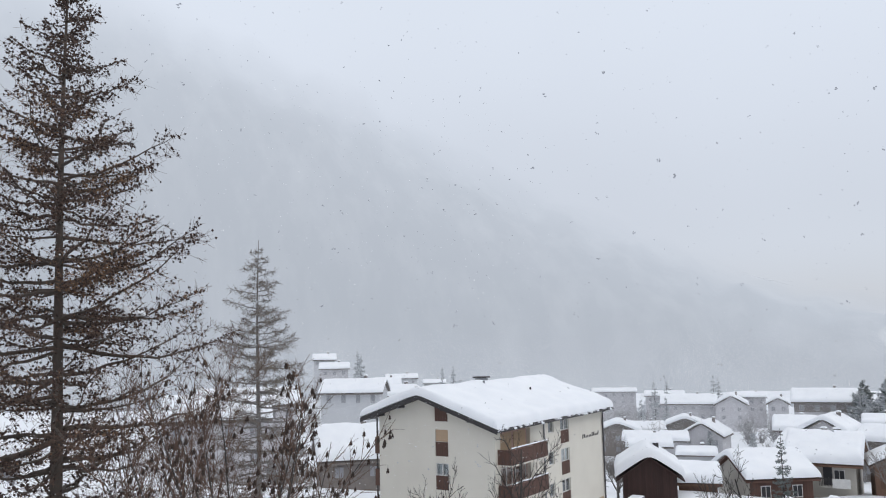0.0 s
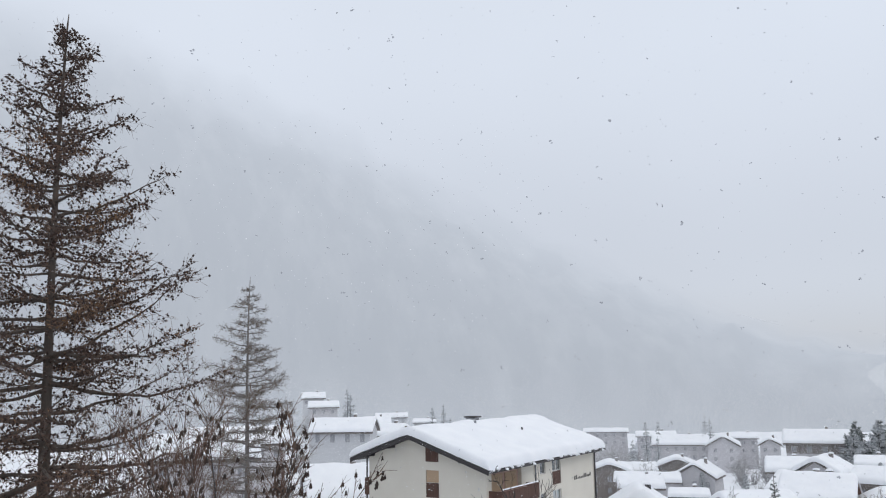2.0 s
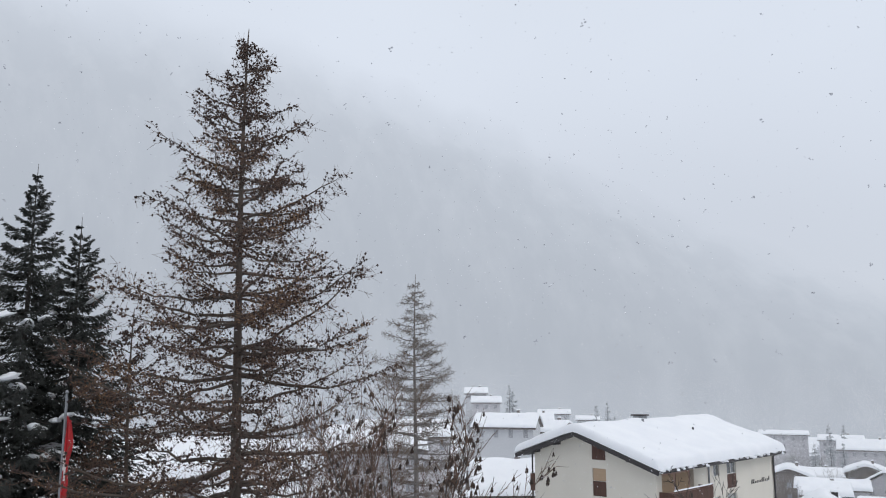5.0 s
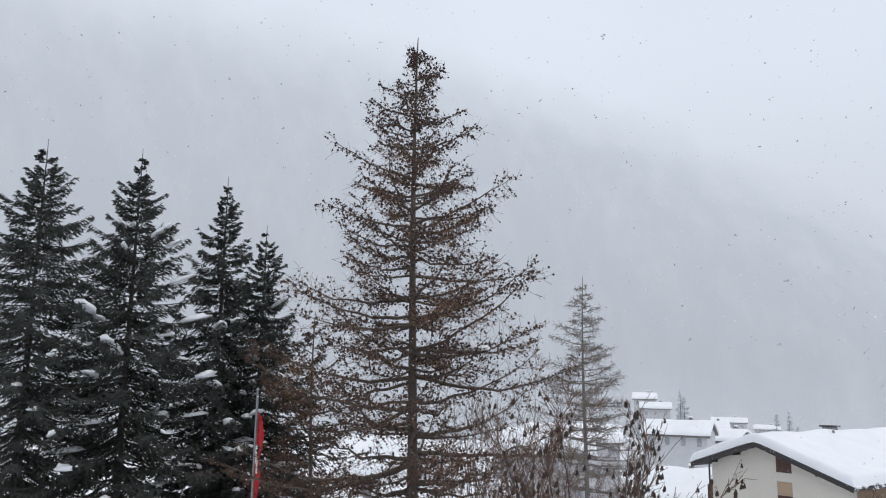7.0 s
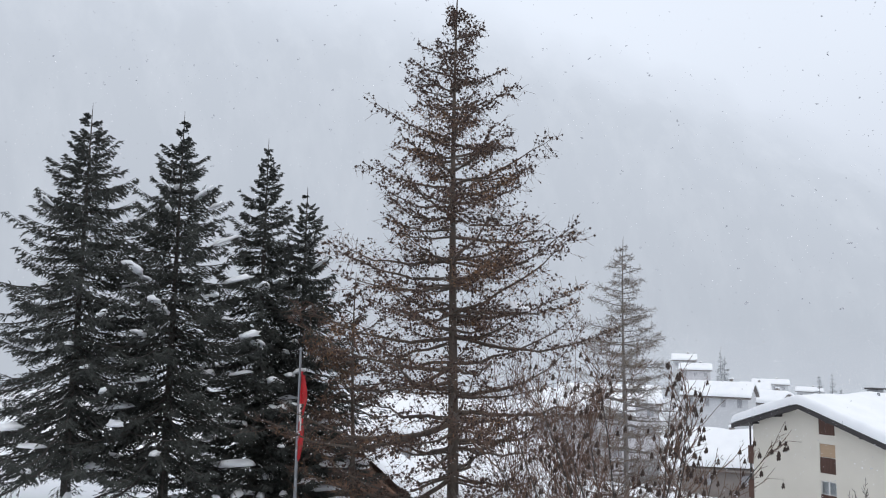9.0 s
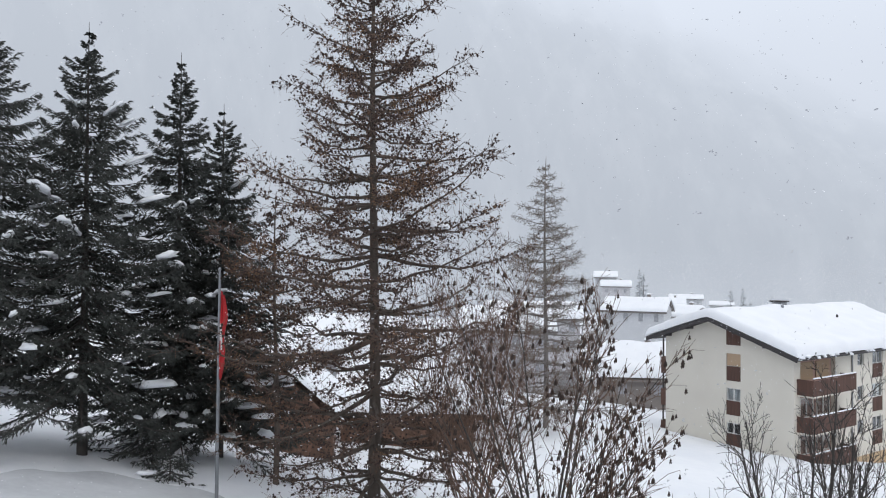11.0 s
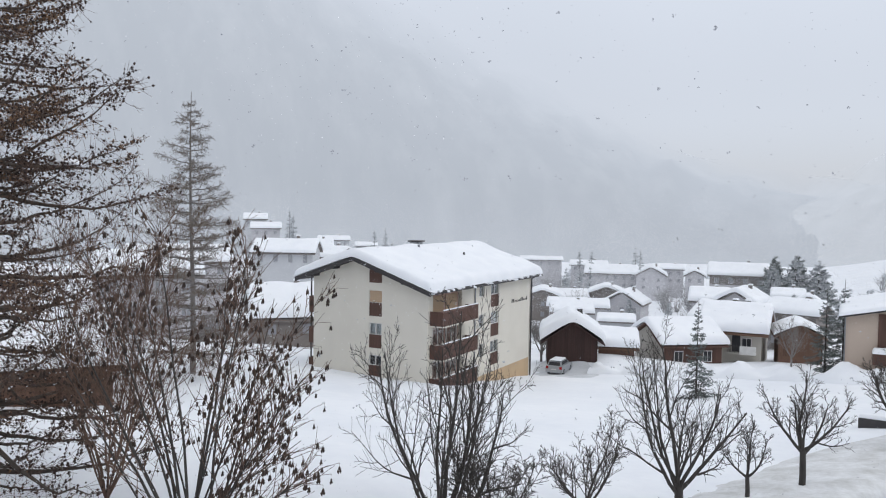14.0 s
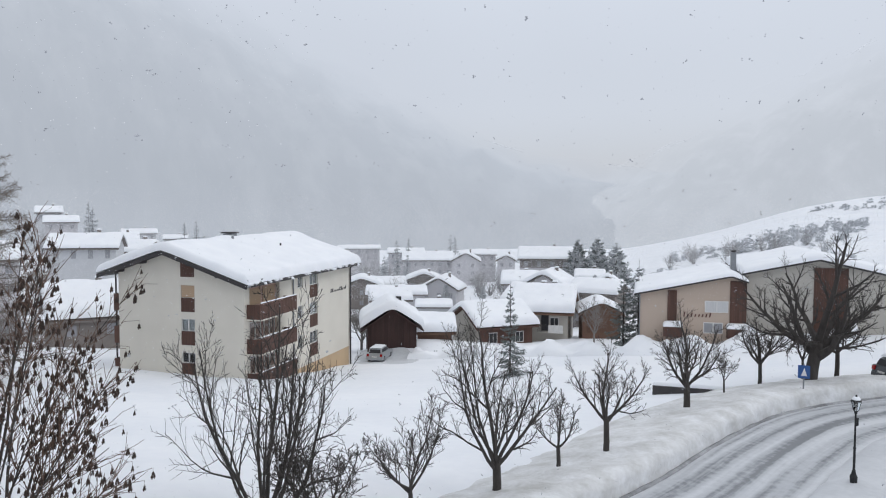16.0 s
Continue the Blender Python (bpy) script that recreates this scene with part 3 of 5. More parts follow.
def apartment_block():
    """Four storeys, gable 11.26 m wide and 21.75 m long; its frame has x along the gable from the far corner to the near one, y along the house."""
    corner, yaw = Vector((3.0, 63.7)), radians(-32.01)
    g = Vector((math.cos(yaw), math.sin(yaw)))
    W, D = 11.26, 21.75
    o = corner - g * W
    base = -6.0
    t = thing("apartment_building", Matrix.LocRotScale((o.x, o.y, base), Euler((0, 0, yaw)), None), "cream plastered four-storey apartment building with deep snow on its roof", "building")
    Z = lambda z: z - base
    slope, xr = 0.343, W - 6.62
    z_r = 7.73
    # openings of the gable, from below upwards
    wx, ww = W - 5.56, 1.24
    holes = [(wx, Z(zb), wx + ww, Z(zt)) for zb, zt in ((-2.0, -0.16), (0.41, 2.52), (3.06, 5.19))]
    part("wall", wall_sheet(W, 0, Z(5.42), 0.35, holes), PLASTER, t)
    za = z_r - slope * xr
    part("gable", Mesh().prism([(0, Z(5.42)), (W, Z(5.42)), (W, Z(z_r - slope * (W - xr))), (xr, Z(z_r)), (0, Z(za))], 0.0, 0.35), PLASTER, t)
    for (x0, zb, x1, zt), behind in zip(holes, (None, CURTAIN, BLIND)):
        mid = zb + (zt - zb) * 0.53
        panel(t, x0, zb, ww, mid - zb, y=0.0)
        window(t, x0, mid, ww, zt - mid, 2, behind)
    panel(t, wx, Z(5.83), ww, 1.25, y=-0.06)
    # the long side towards the forecourt, with an own frame: x along the house, from the near corner
    side = Matrix.LocRotScale((W, 0.35, 0), Euler((0, 0, radians(90))), None)
    LS = D - 0.35

    def on_side(ob):
        ob.matrix_basis = side @ ob.matrix_basis
        return ob

    loggia = [(0.5, Z(z), 5.6, Z(z + 2.35)) for z in (2.85, 0.15, -2.55)]
    small = [(9.1, Z(z), 10.2, Z(z + 1.15)) for z in (4.1, 1.35, -1.35)]
    tall = [(11.6, Z(z), 13.4, Z(z + 2.3)) for z in (2.95, 0.2, -2.5)]
    on_side(part("wall", wall_sheet(LS, Z(-3.1), Z(5.42), 0.35, loggia + small + tall), PLASTER, t))
    on_side(part("basement_wall", Mesh().box(0, 0.02, 0, LS, 0.35, Z(-3.1)), PLASTER_TAN, t, "tan plastered basement wall"))
    for i, (x0, zb, x1, zt) in enumerate(loggia):
        on_side(part("loggia_wall", Mesh().box(x0 - 0.1, 0.36, zb - 0.2, x1 + 0.1, 0.46, zt + 0.2), PLASTER_PINK, t, "rose plastered loggia wall"))
        for k in range(2):
            f = x0 + 0.35 + 2.4 * k
            if i == 0:
                on_side(part("blind", Mesh().box(f, 0.28, zb + 0.7, f + 2.0, 0.34, zt - 0.35), BLIND, t, "lowered tan roller blind"))
            else:
                on_side(window(t, f, zb + 0.6, 1.9, 1.5, 2, CURTAIN if k else None, y=0.12))
        on_side(part("balcony_floor", Mesh().box(0.003, -1.25, zb - 0.32, 6.3, -0.003, zb - 0.14), PLASTER, t))
        rail = on_side(part("balcony_parapet", Mesh().box(0, -1.28, zb + 0.98, 6.3, -1.2, zb + 1.06), WOOD, t, "brown boarded balcony front"))
        boards = None
        for k in range(42):
            if boards is None:
                boards = part("board", Mesh().box(0.008, 0, 0, 0.142, 0.035, 1.15), WOOD, rail)
                boards.location = (0, -1.27, zb - 0.2)
            else:
                q = new("board", boards.data)
                q.parent, q.location = rail, (0.15 * k, -1.27, zb - 0.2)
        for k in range(8):
            for xe in (0.0, 6.27):
                q = new("board", boards.data)
                q.parent, q.location, q.rotation_euler = rail, (xe, -1.24 + 0.15 * k, zb - 0.2), (0, 0, radians(90))
        part("snow", snow_slab(0.0, 6.3, lambda x: zb + 1.065, -1.29, -1.19, 0.08, 3 + i, 20, 4, 0.05), SNOW, rail, "snow lying on the rail")
    for x0, zb, x1, zt in small:
        on_side(window(t, x0, zb, x1 - x0, zt - zb, 1, None))
    for (x0, zb, x1, zt), behind in zip(tall, (None, CURTAIN, None)):
        on_side(panel(t, x0, zb, x1 - x0, (zt - zb) * 0.5, planks=7))
        on_side(window(t, x0, zb + (zt - zb) * 0.5, x1 - x0, (zt - zb) * 0.5, 2, behind))
    on_side(part("downpipe", Mesh().tube([(8.1, -0.08, 0.5), (8.1, -0.08, Z(5.3))], 0.07, 0.07, 8), METAL, t, "grey metal downpipe"))
    on_side(part("downpipe", Mesh().tube([(LS - 0.1, -0.1, 0.2), (LS - 0.1, -0.1, Z(5.0)), (LS + 0.2, -0.7, Z(5.35))], 0.07, 0.07, 8), TRIM, t, "dark downpipe"))
    # lettering, too small to read: slanting strokes
    for k in range(11):
        h = (0.36, 0.36, 0.18, 0.18, 0.18, 0.18, 0.36, 0.36, 0.2, 0.18, 0.36)[k]
        x = 16.35 + 0.37 * k
        on_side(part("letter_bar", Mesh().prism([(x, Z(2.92)), (x + 0.17, Z(2.92)), (x + 0.25, Z(2.92) + h), (x + 0.10, Z(2.92) + h)], -0.04, 0.0), LETTER, t, "dark lettering stroke"))
    # back walls close the house
    part("wall", Mesh().box(0, D - 0.35, 0, W, D, Z(5.42)), PLASTER, t)
    part("gable", Mesh().prism([(0, Z(5.42)), (W, Z(5.42)), (W, Z(z_r - slope * (W - xr))), (xr, Z(z_r)), (0, Z(za))], D - 0.35, D), PLASTER, t)
    part("wall", Mesh().box(0, 0.35, 0, 0.35, D - 0.35, Z(za)), PLASTER, t)
    part("floor_slab", Mesh().box(0.35, 0.35, Z(2.5), W - 1.7, D - 0.35, Z(2.7)), PLASTER, t)
    # balconies on the far long side
    for z in (3.0, 0.3, -2.4):
        b = part("balcony", Mesh().box(-1.3, 1.2, Z(z) - 0.2, 0, 9.0, Z(z)), PLASTER, t, "side balcony with brown boards")
        part("board", Mesh().box(-1.33, 1.15, Z(z) - 0.25, 0, 1.2, Z(z) + 1.15), WOOD, b)
        part("board", Mesh().box(-1.38, 1.15, Z(z) - 0.25, -1.33, 9.0, Z(z) + 1.15), WOOD, b)
    for y in (1.25, 8.9):
        part("balcony_post", Mesh().box(-1.3, y, 0, -1.2, y + 0.1, Z(6.0)), TRIM, t)
    # roof
    x0, x1 = -1.25, W + 0.75
    rz = Z(z_r) + 0.02
    part("roof", roof_slabs(Mesh(), x0, xr, x1, rz, slope, -0.95, D + 0.9, 0.22), TRIM, t, "dark timber roof with a black verge")
    verge = roof_slabs(Mesh(), x0 - 0.03, xr, x1 + 0.03, rz - 0.1, slope, -1.02, -0.94, 0.36)
    part("verge_board", verge, TRIM, t)
    for x in (0.5, 2.6, 6.9, 9.4):
        zz = rz - slope * abs(x - xr) - 0.2
        part("purlin", Mesh().box(x - 0.09, -0.93, zz, x + 0.09, 0.0, zz + 0.2), TRIM, t)
    zg = rz - slope * (x1 - xr)
    part("gutter", Mesh().tube([(x1 + 0.08, -0.9, zg + 0.1), (x1 + 0.08, D + 0.9, zg + 0.1)], 0.1, 0.1, 8), TRIM, t, "dark gutter")
    line = ridge_roof(xr, rz + 0.22, slope, 0.3)
    part("snow", snow_slab(x0 - 0.05, x1 + 0.12, line, -1.08, D + 0.95, 0.70, 3, 44, 60, 0.32), SNOW, t, "thick layer of snow on the roof", True)
    rng = np.random.default_rng(2)
    for k in range(46):
        q = Mesh()
        sz = rng.uniform(0.07, 0.2)
        lump(q, (x1 + rng.uniform(0.0, 0.16), rng.uniform(-0.9, D + 0.9), zg + rng.uniform(0.06, 0.26)), sz, sz * 1.6, sz * 0.8, float(rng.uniform(0, 50)))
        part("snow_clump", q, SNOW, t, "", True)
    ch = part("chimney", Mesh().box(xr - 1.4, 10.6, rz - 0.6, xr - 0.5, 11.5, rz + 1.05), METAL, t, "metal-capped chimney")
    part("cap", Mesh().box(xr - 1.55, 10.45, rz + 1.08, xr - 0.35, 11.65, rz + 1.2), TRIM, ch)
    part("vent_pipe", Mesh().tube([(xr + 3.2, 13.0, rz - 1.2), (xr + 3.2, 13.0, rz + 0.15)], 0.09, 0.09, 8), TRIM, t)
    part("vent_pipe", Mesh().tube([(xr + 0.8, 8.5, rz - 0.5), (xr + 0.8, 8.5, rz + 0.95)], 0.12, 0.12, 8), METAL, t)
    return t


apartment_block()


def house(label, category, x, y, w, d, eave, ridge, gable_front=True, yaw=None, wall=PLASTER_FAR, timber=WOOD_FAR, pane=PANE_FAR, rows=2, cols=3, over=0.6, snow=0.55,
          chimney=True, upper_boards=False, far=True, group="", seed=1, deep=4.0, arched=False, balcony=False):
    """A house with walls, roof, snow, windows. Front at -y of its own frame; it faces the valley road unless yaw says otherwise."""
    if yaw is None:
        yaw = -math.degrees(math.atan2(x, y))
    base = min(gz(x, y), eave - 2.0) - deep
    t = thing("church" if arched else "garage" if category == "garage" else "house", pose(x, y, base, 0, 0, yaw), label, category, group)
    E, R = eave - base, ridge - base
    hw, hd = w / 2, d / 2
    if gable_front:
        slope = (R - E) / hw
        part("wall", Mesh().prism([(-hw, 0), (hw, 0), (hw, E), (0, R), (-hw, E)], -hd, hd), wall, t)
        x0, x1, y0, y1, turn = -hw - over, hw + over, -hd - over, hd + over, 0
    else:
        slope = (R - E) / hd
        m = Mesh().prism([(-hd, 0), (hd, 0), (hd, E), (0, R), (-hd, E)], -hw, hw)
        m.v = [(-b, a, c) for a, b, c in m.v]
        part("wall", m, wall, t)
        x0, x1, y0, y1, turn = -hd - over, hd + over, -hw - over, hw + over, 90
    spin = pose(0, 0, 0, 0, 0, turn)
    roof = part("roof", roof_slabs(Mesh(), x0, 0, x1, R + 0.02, slope, y0, y1, 0.16), timber, t)
    roof.matrix_basis = spin
    s = part("snow", snow_slab(x0 - 0.08, x1 + 0.08, ridge_roof(0, R + 0.18, slope, 0.6), y0 - 0.08, y1 + 0.08, snow, seed, 20 if far else 30, 20 if far else 30, min(0.4, snow)), SNOW, t, "deep snow on the roof", True)
    s.matrix_basis = spin
    storey = 2.6
    if upper_boards:
        n = max(6, int(w / 0.22))
        for k in range(n):
            xa = -hw + w * k / n
            mid = xa + w / n / 2
            top = R - slope * abs(mid) - 0.05 if gable_front else E
            part("plank", Mesh().box(xa + 0.01, -hd - 0.05, E - 2.3, xa + w / n - 0.01, -hd, top), timber, t)
    for r in range(rows):
        zc = E - 1.9 - storey * r
        for c in range(cols):
            xc = -hw + w * (c + 0.5) / cols
            ww, wh = (0.9, 1.9) if arched else (0.95, 1.15)
            m = Mesh().box(xc - ww / 2 - 0.08, -hd - 0.06, zc - 0.08, xc + ww / 2 + 0.08, -hd + 0.02, zc + wh + 0.08)
            win = part("window", m, FRAME if not far else wall, t)
            if arched:
                poly = [(xc - ww / 2, zc), (xc + ww / 2, zc)] + [(xc + ww / 2 * math.cos(a), zc + wh * 0.7 + ww / 2 * math.sin(a)) for a in np.linspace(0, math.pi, 9)]
                part("pane", Mesh().prism(poly, -hd - 0.07, -hd - 0.06), pane, win)
            else:
                for q in (0, 1):
                    xa = xc - ww / 2 + q * (ww / 2 + 0.03)
                    part("pane", Mesh().box(xa, -hd - 0.07, zc, xa + ww / 2 - 0.03, -hd - 0.06, zc + wh), pane, win)
    if balcony:
        b = part("balcony", Mesh().box(-hw * 0.1, -hd - 1.0, E - 2.5, hw * 0.85, -hd, E - 2.35), wall, t, "small balcony with a pale parapet")
        part("parapet", Mesh().box(hw * 0.3, -hd - 1.06, E - 2.5, hw * 0.85, -hd - 1.0, E - 1.5), FRAME, b)
        part("railing", Mesh().box(-hw * 0.1, -hd - 1.06, E - 1.58, hw * 0.3, -hd - 1.0, E - 1.5), TRIM, b)
        for k in range(9):
            xa = -hw * 0.1 + hw * 0.4 * k / 9
            part("baluster", Mesh().box(xa, -hd - 1.05, E - 2.35, xa + 0.05, -hd - 1.01, E - 1.58), TRIM, b)
        part("door", Mesh().box(0.0, -hd - 0.06, E - 2.35, 0.9, -hd, E - 0.4), ROOM, t, "dark balcony door")
    if chimney:
        cx, cy = (hw * 0.35, hd * 0.2)
        ch = part("chimney", Mesh().box(cx - 0.3, cy - 0.3, R - 1.5, cx + 0.3, cy + 0.3, R + 1.1), timber if far else TRIM, t)
        part("cap", snow_slab(cx - 0.38, cx + 0.38, lambda q: R + 1.1, cy - 0.38, cy + 0.38, 0.25, seed, 8, 8, 0.2), SNOW, ch, "cap of snow")
    return t


# forecourt garage and the chalets behind the field
house("dark red wooden garage under a thick rounded cap of snow", "garage", 20.4, 89.0, 5.4, 6.5, -1.95, -0.1, True, -10, WOOD_RED, WOOD_RED, ROOM, 0, 0, 0.75, 0.95, True, True, False, seed=11)
house("low grey wooden annex with a snow-covered roof", "shed", 26.0, 90.5, 3.9, 5.0, -3.2, -2.1, False, -14, WOOD_OLD, WOOD_OLD, ROOM, 0, 0, 0.5, 0.8, False, False, False, seed=12)
house("grey plastered chalet with a weathered timber upper floor", "chalet", 33.9, 92.5, 7.0, 8.0, -2.9, -1.0, False, 6, PLASTER_GREY, WOOD, ROOM, 1, 2, 0.6, 0.7, False, True, False, seed=13)
house("beige plastered chalet with a balcony and deep snow roof", "chalet", 42.2, 95.0, 6.4, 9.0, -1.7, 0.35, False, -30, PLASTER_GREY, WOOD_OLD, ROOM, 1, 2, 0.8, 0.85, True, False, False, seed=14, balcony=True)
house("dark weathered wooden barn beside a chalet", "barn", 47.8, 91.0, 4.6, 6.0, -1.9, -0.7, True, -22, WOOD_OLD, WOOD_OLD, ROOM, 0, 0, 0.5, 0.35, False, True, False, seed=15)
# the village in falling snow, haze painted into its pale walls, timber and panes
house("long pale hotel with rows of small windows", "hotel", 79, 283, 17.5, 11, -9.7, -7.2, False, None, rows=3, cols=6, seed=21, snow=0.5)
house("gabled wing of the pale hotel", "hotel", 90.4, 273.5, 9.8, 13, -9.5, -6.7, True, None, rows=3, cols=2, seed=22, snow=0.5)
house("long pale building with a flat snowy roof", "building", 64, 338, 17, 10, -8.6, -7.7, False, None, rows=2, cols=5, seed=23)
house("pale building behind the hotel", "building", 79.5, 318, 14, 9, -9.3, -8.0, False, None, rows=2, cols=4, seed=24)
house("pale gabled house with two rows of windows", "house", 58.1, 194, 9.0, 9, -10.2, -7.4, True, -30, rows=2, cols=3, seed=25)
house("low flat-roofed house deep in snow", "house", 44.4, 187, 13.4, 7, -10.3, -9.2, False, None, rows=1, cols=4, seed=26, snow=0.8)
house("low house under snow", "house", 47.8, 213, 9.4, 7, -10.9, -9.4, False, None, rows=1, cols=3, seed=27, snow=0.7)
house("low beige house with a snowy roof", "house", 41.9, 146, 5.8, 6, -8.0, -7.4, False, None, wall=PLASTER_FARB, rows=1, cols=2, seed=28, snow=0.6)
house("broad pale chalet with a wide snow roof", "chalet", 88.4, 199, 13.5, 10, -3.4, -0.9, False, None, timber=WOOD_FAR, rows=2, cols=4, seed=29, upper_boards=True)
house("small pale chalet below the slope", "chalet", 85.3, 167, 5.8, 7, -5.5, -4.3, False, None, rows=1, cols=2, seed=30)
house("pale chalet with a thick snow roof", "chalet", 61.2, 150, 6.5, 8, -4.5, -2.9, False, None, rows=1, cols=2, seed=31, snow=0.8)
house("snow-laden chalet with haze-pale gable", "chalet", 63.0, 140, 6.8, 8, -3.9, -1.8, True, -40, rows=1, cols=2, seed=32, snow=0.8)
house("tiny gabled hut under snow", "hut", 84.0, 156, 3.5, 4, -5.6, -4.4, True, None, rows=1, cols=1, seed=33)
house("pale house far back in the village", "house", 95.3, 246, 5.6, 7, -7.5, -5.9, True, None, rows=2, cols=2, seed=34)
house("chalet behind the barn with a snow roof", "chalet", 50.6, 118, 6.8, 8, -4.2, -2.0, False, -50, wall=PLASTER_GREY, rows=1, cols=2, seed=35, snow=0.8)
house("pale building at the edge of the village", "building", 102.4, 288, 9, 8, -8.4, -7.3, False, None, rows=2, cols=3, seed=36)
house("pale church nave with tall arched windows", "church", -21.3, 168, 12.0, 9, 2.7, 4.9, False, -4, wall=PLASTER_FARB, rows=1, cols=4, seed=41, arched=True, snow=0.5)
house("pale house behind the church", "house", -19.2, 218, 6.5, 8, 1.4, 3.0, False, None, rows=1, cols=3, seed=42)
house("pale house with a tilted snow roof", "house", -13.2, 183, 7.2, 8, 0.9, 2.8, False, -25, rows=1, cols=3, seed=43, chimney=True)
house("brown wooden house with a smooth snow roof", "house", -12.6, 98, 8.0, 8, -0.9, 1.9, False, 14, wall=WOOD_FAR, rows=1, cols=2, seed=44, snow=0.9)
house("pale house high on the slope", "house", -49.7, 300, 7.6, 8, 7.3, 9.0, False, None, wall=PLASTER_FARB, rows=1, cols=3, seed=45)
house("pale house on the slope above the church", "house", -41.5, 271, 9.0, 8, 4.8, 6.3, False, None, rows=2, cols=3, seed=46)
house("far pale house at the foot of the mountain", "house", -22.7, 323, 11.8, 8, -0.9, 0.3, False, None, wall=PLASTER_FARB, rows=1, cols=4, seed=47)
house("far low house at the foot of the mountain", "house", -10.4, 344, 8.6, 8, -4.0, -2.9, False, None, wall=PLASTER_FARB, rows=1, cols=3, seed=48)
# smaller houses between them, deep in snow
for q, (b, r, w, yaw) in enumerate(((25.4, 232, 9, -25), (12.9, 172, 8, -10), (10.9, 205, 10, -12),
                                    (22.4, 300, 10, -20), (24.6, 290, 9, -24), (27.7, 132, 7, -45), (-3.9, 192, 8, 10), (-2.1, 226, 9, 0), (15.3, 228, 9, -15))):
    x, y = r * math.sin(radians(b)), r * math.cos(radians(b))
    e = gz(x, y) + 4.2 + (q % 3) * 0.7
    house(("pale chalet deep in snow among the village houses", "pale house with a plain snow roof", "small snow-laden house with a haze-greyed front")[q % 3], "house", x, y, w, w * 0.9, e, e + w * 0.2, q % 2 == 0, yaw,
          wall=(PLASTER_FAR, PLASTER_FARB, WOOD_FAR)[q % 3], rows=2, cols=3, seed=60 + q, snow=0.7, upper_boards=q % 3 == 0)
# behind the larches
house("dark brown wooden chalet with a steep gable", "chalet", -26.2, 39.8, 8.2, 8.0, 3.5, 7.2, True, 27, WOOD_OLD, WOOD_OLD, ROOM, 0, 0, 0.5, 0.4, False, True, False, seed=51)
house("low brown wooden barn with snow on its roof", "barn", -21.3, 50.0, 8.2, 9.0, 2.7, 5.0, False, 20, WOOD_OLD, WOOD_OLD, ROOM, 0, 0, 0.6, 0.7, False, True, False, seed=52)
house("wooden house with a wide snow roof", "house", -37.0, 68, 11, 9, 3.6, 6.2, False, 26, wall=WOOD_FAR, rows=1, cols=3, seed=53, snow=0.8)
house("grey-brown building behind bare trees", "building", -28.1, 95, 11, 9, 4.1, 6.2, False, None, wall=PLASTER_FAR, rows=2, cols=4, seed=54)
house("long grey building behind bare trees", "building", -33.6, 130, 15, 9, 3.2, 5.2, False, None, wall=PLASTER_FAR, rows=2, cols=6, seed=55)


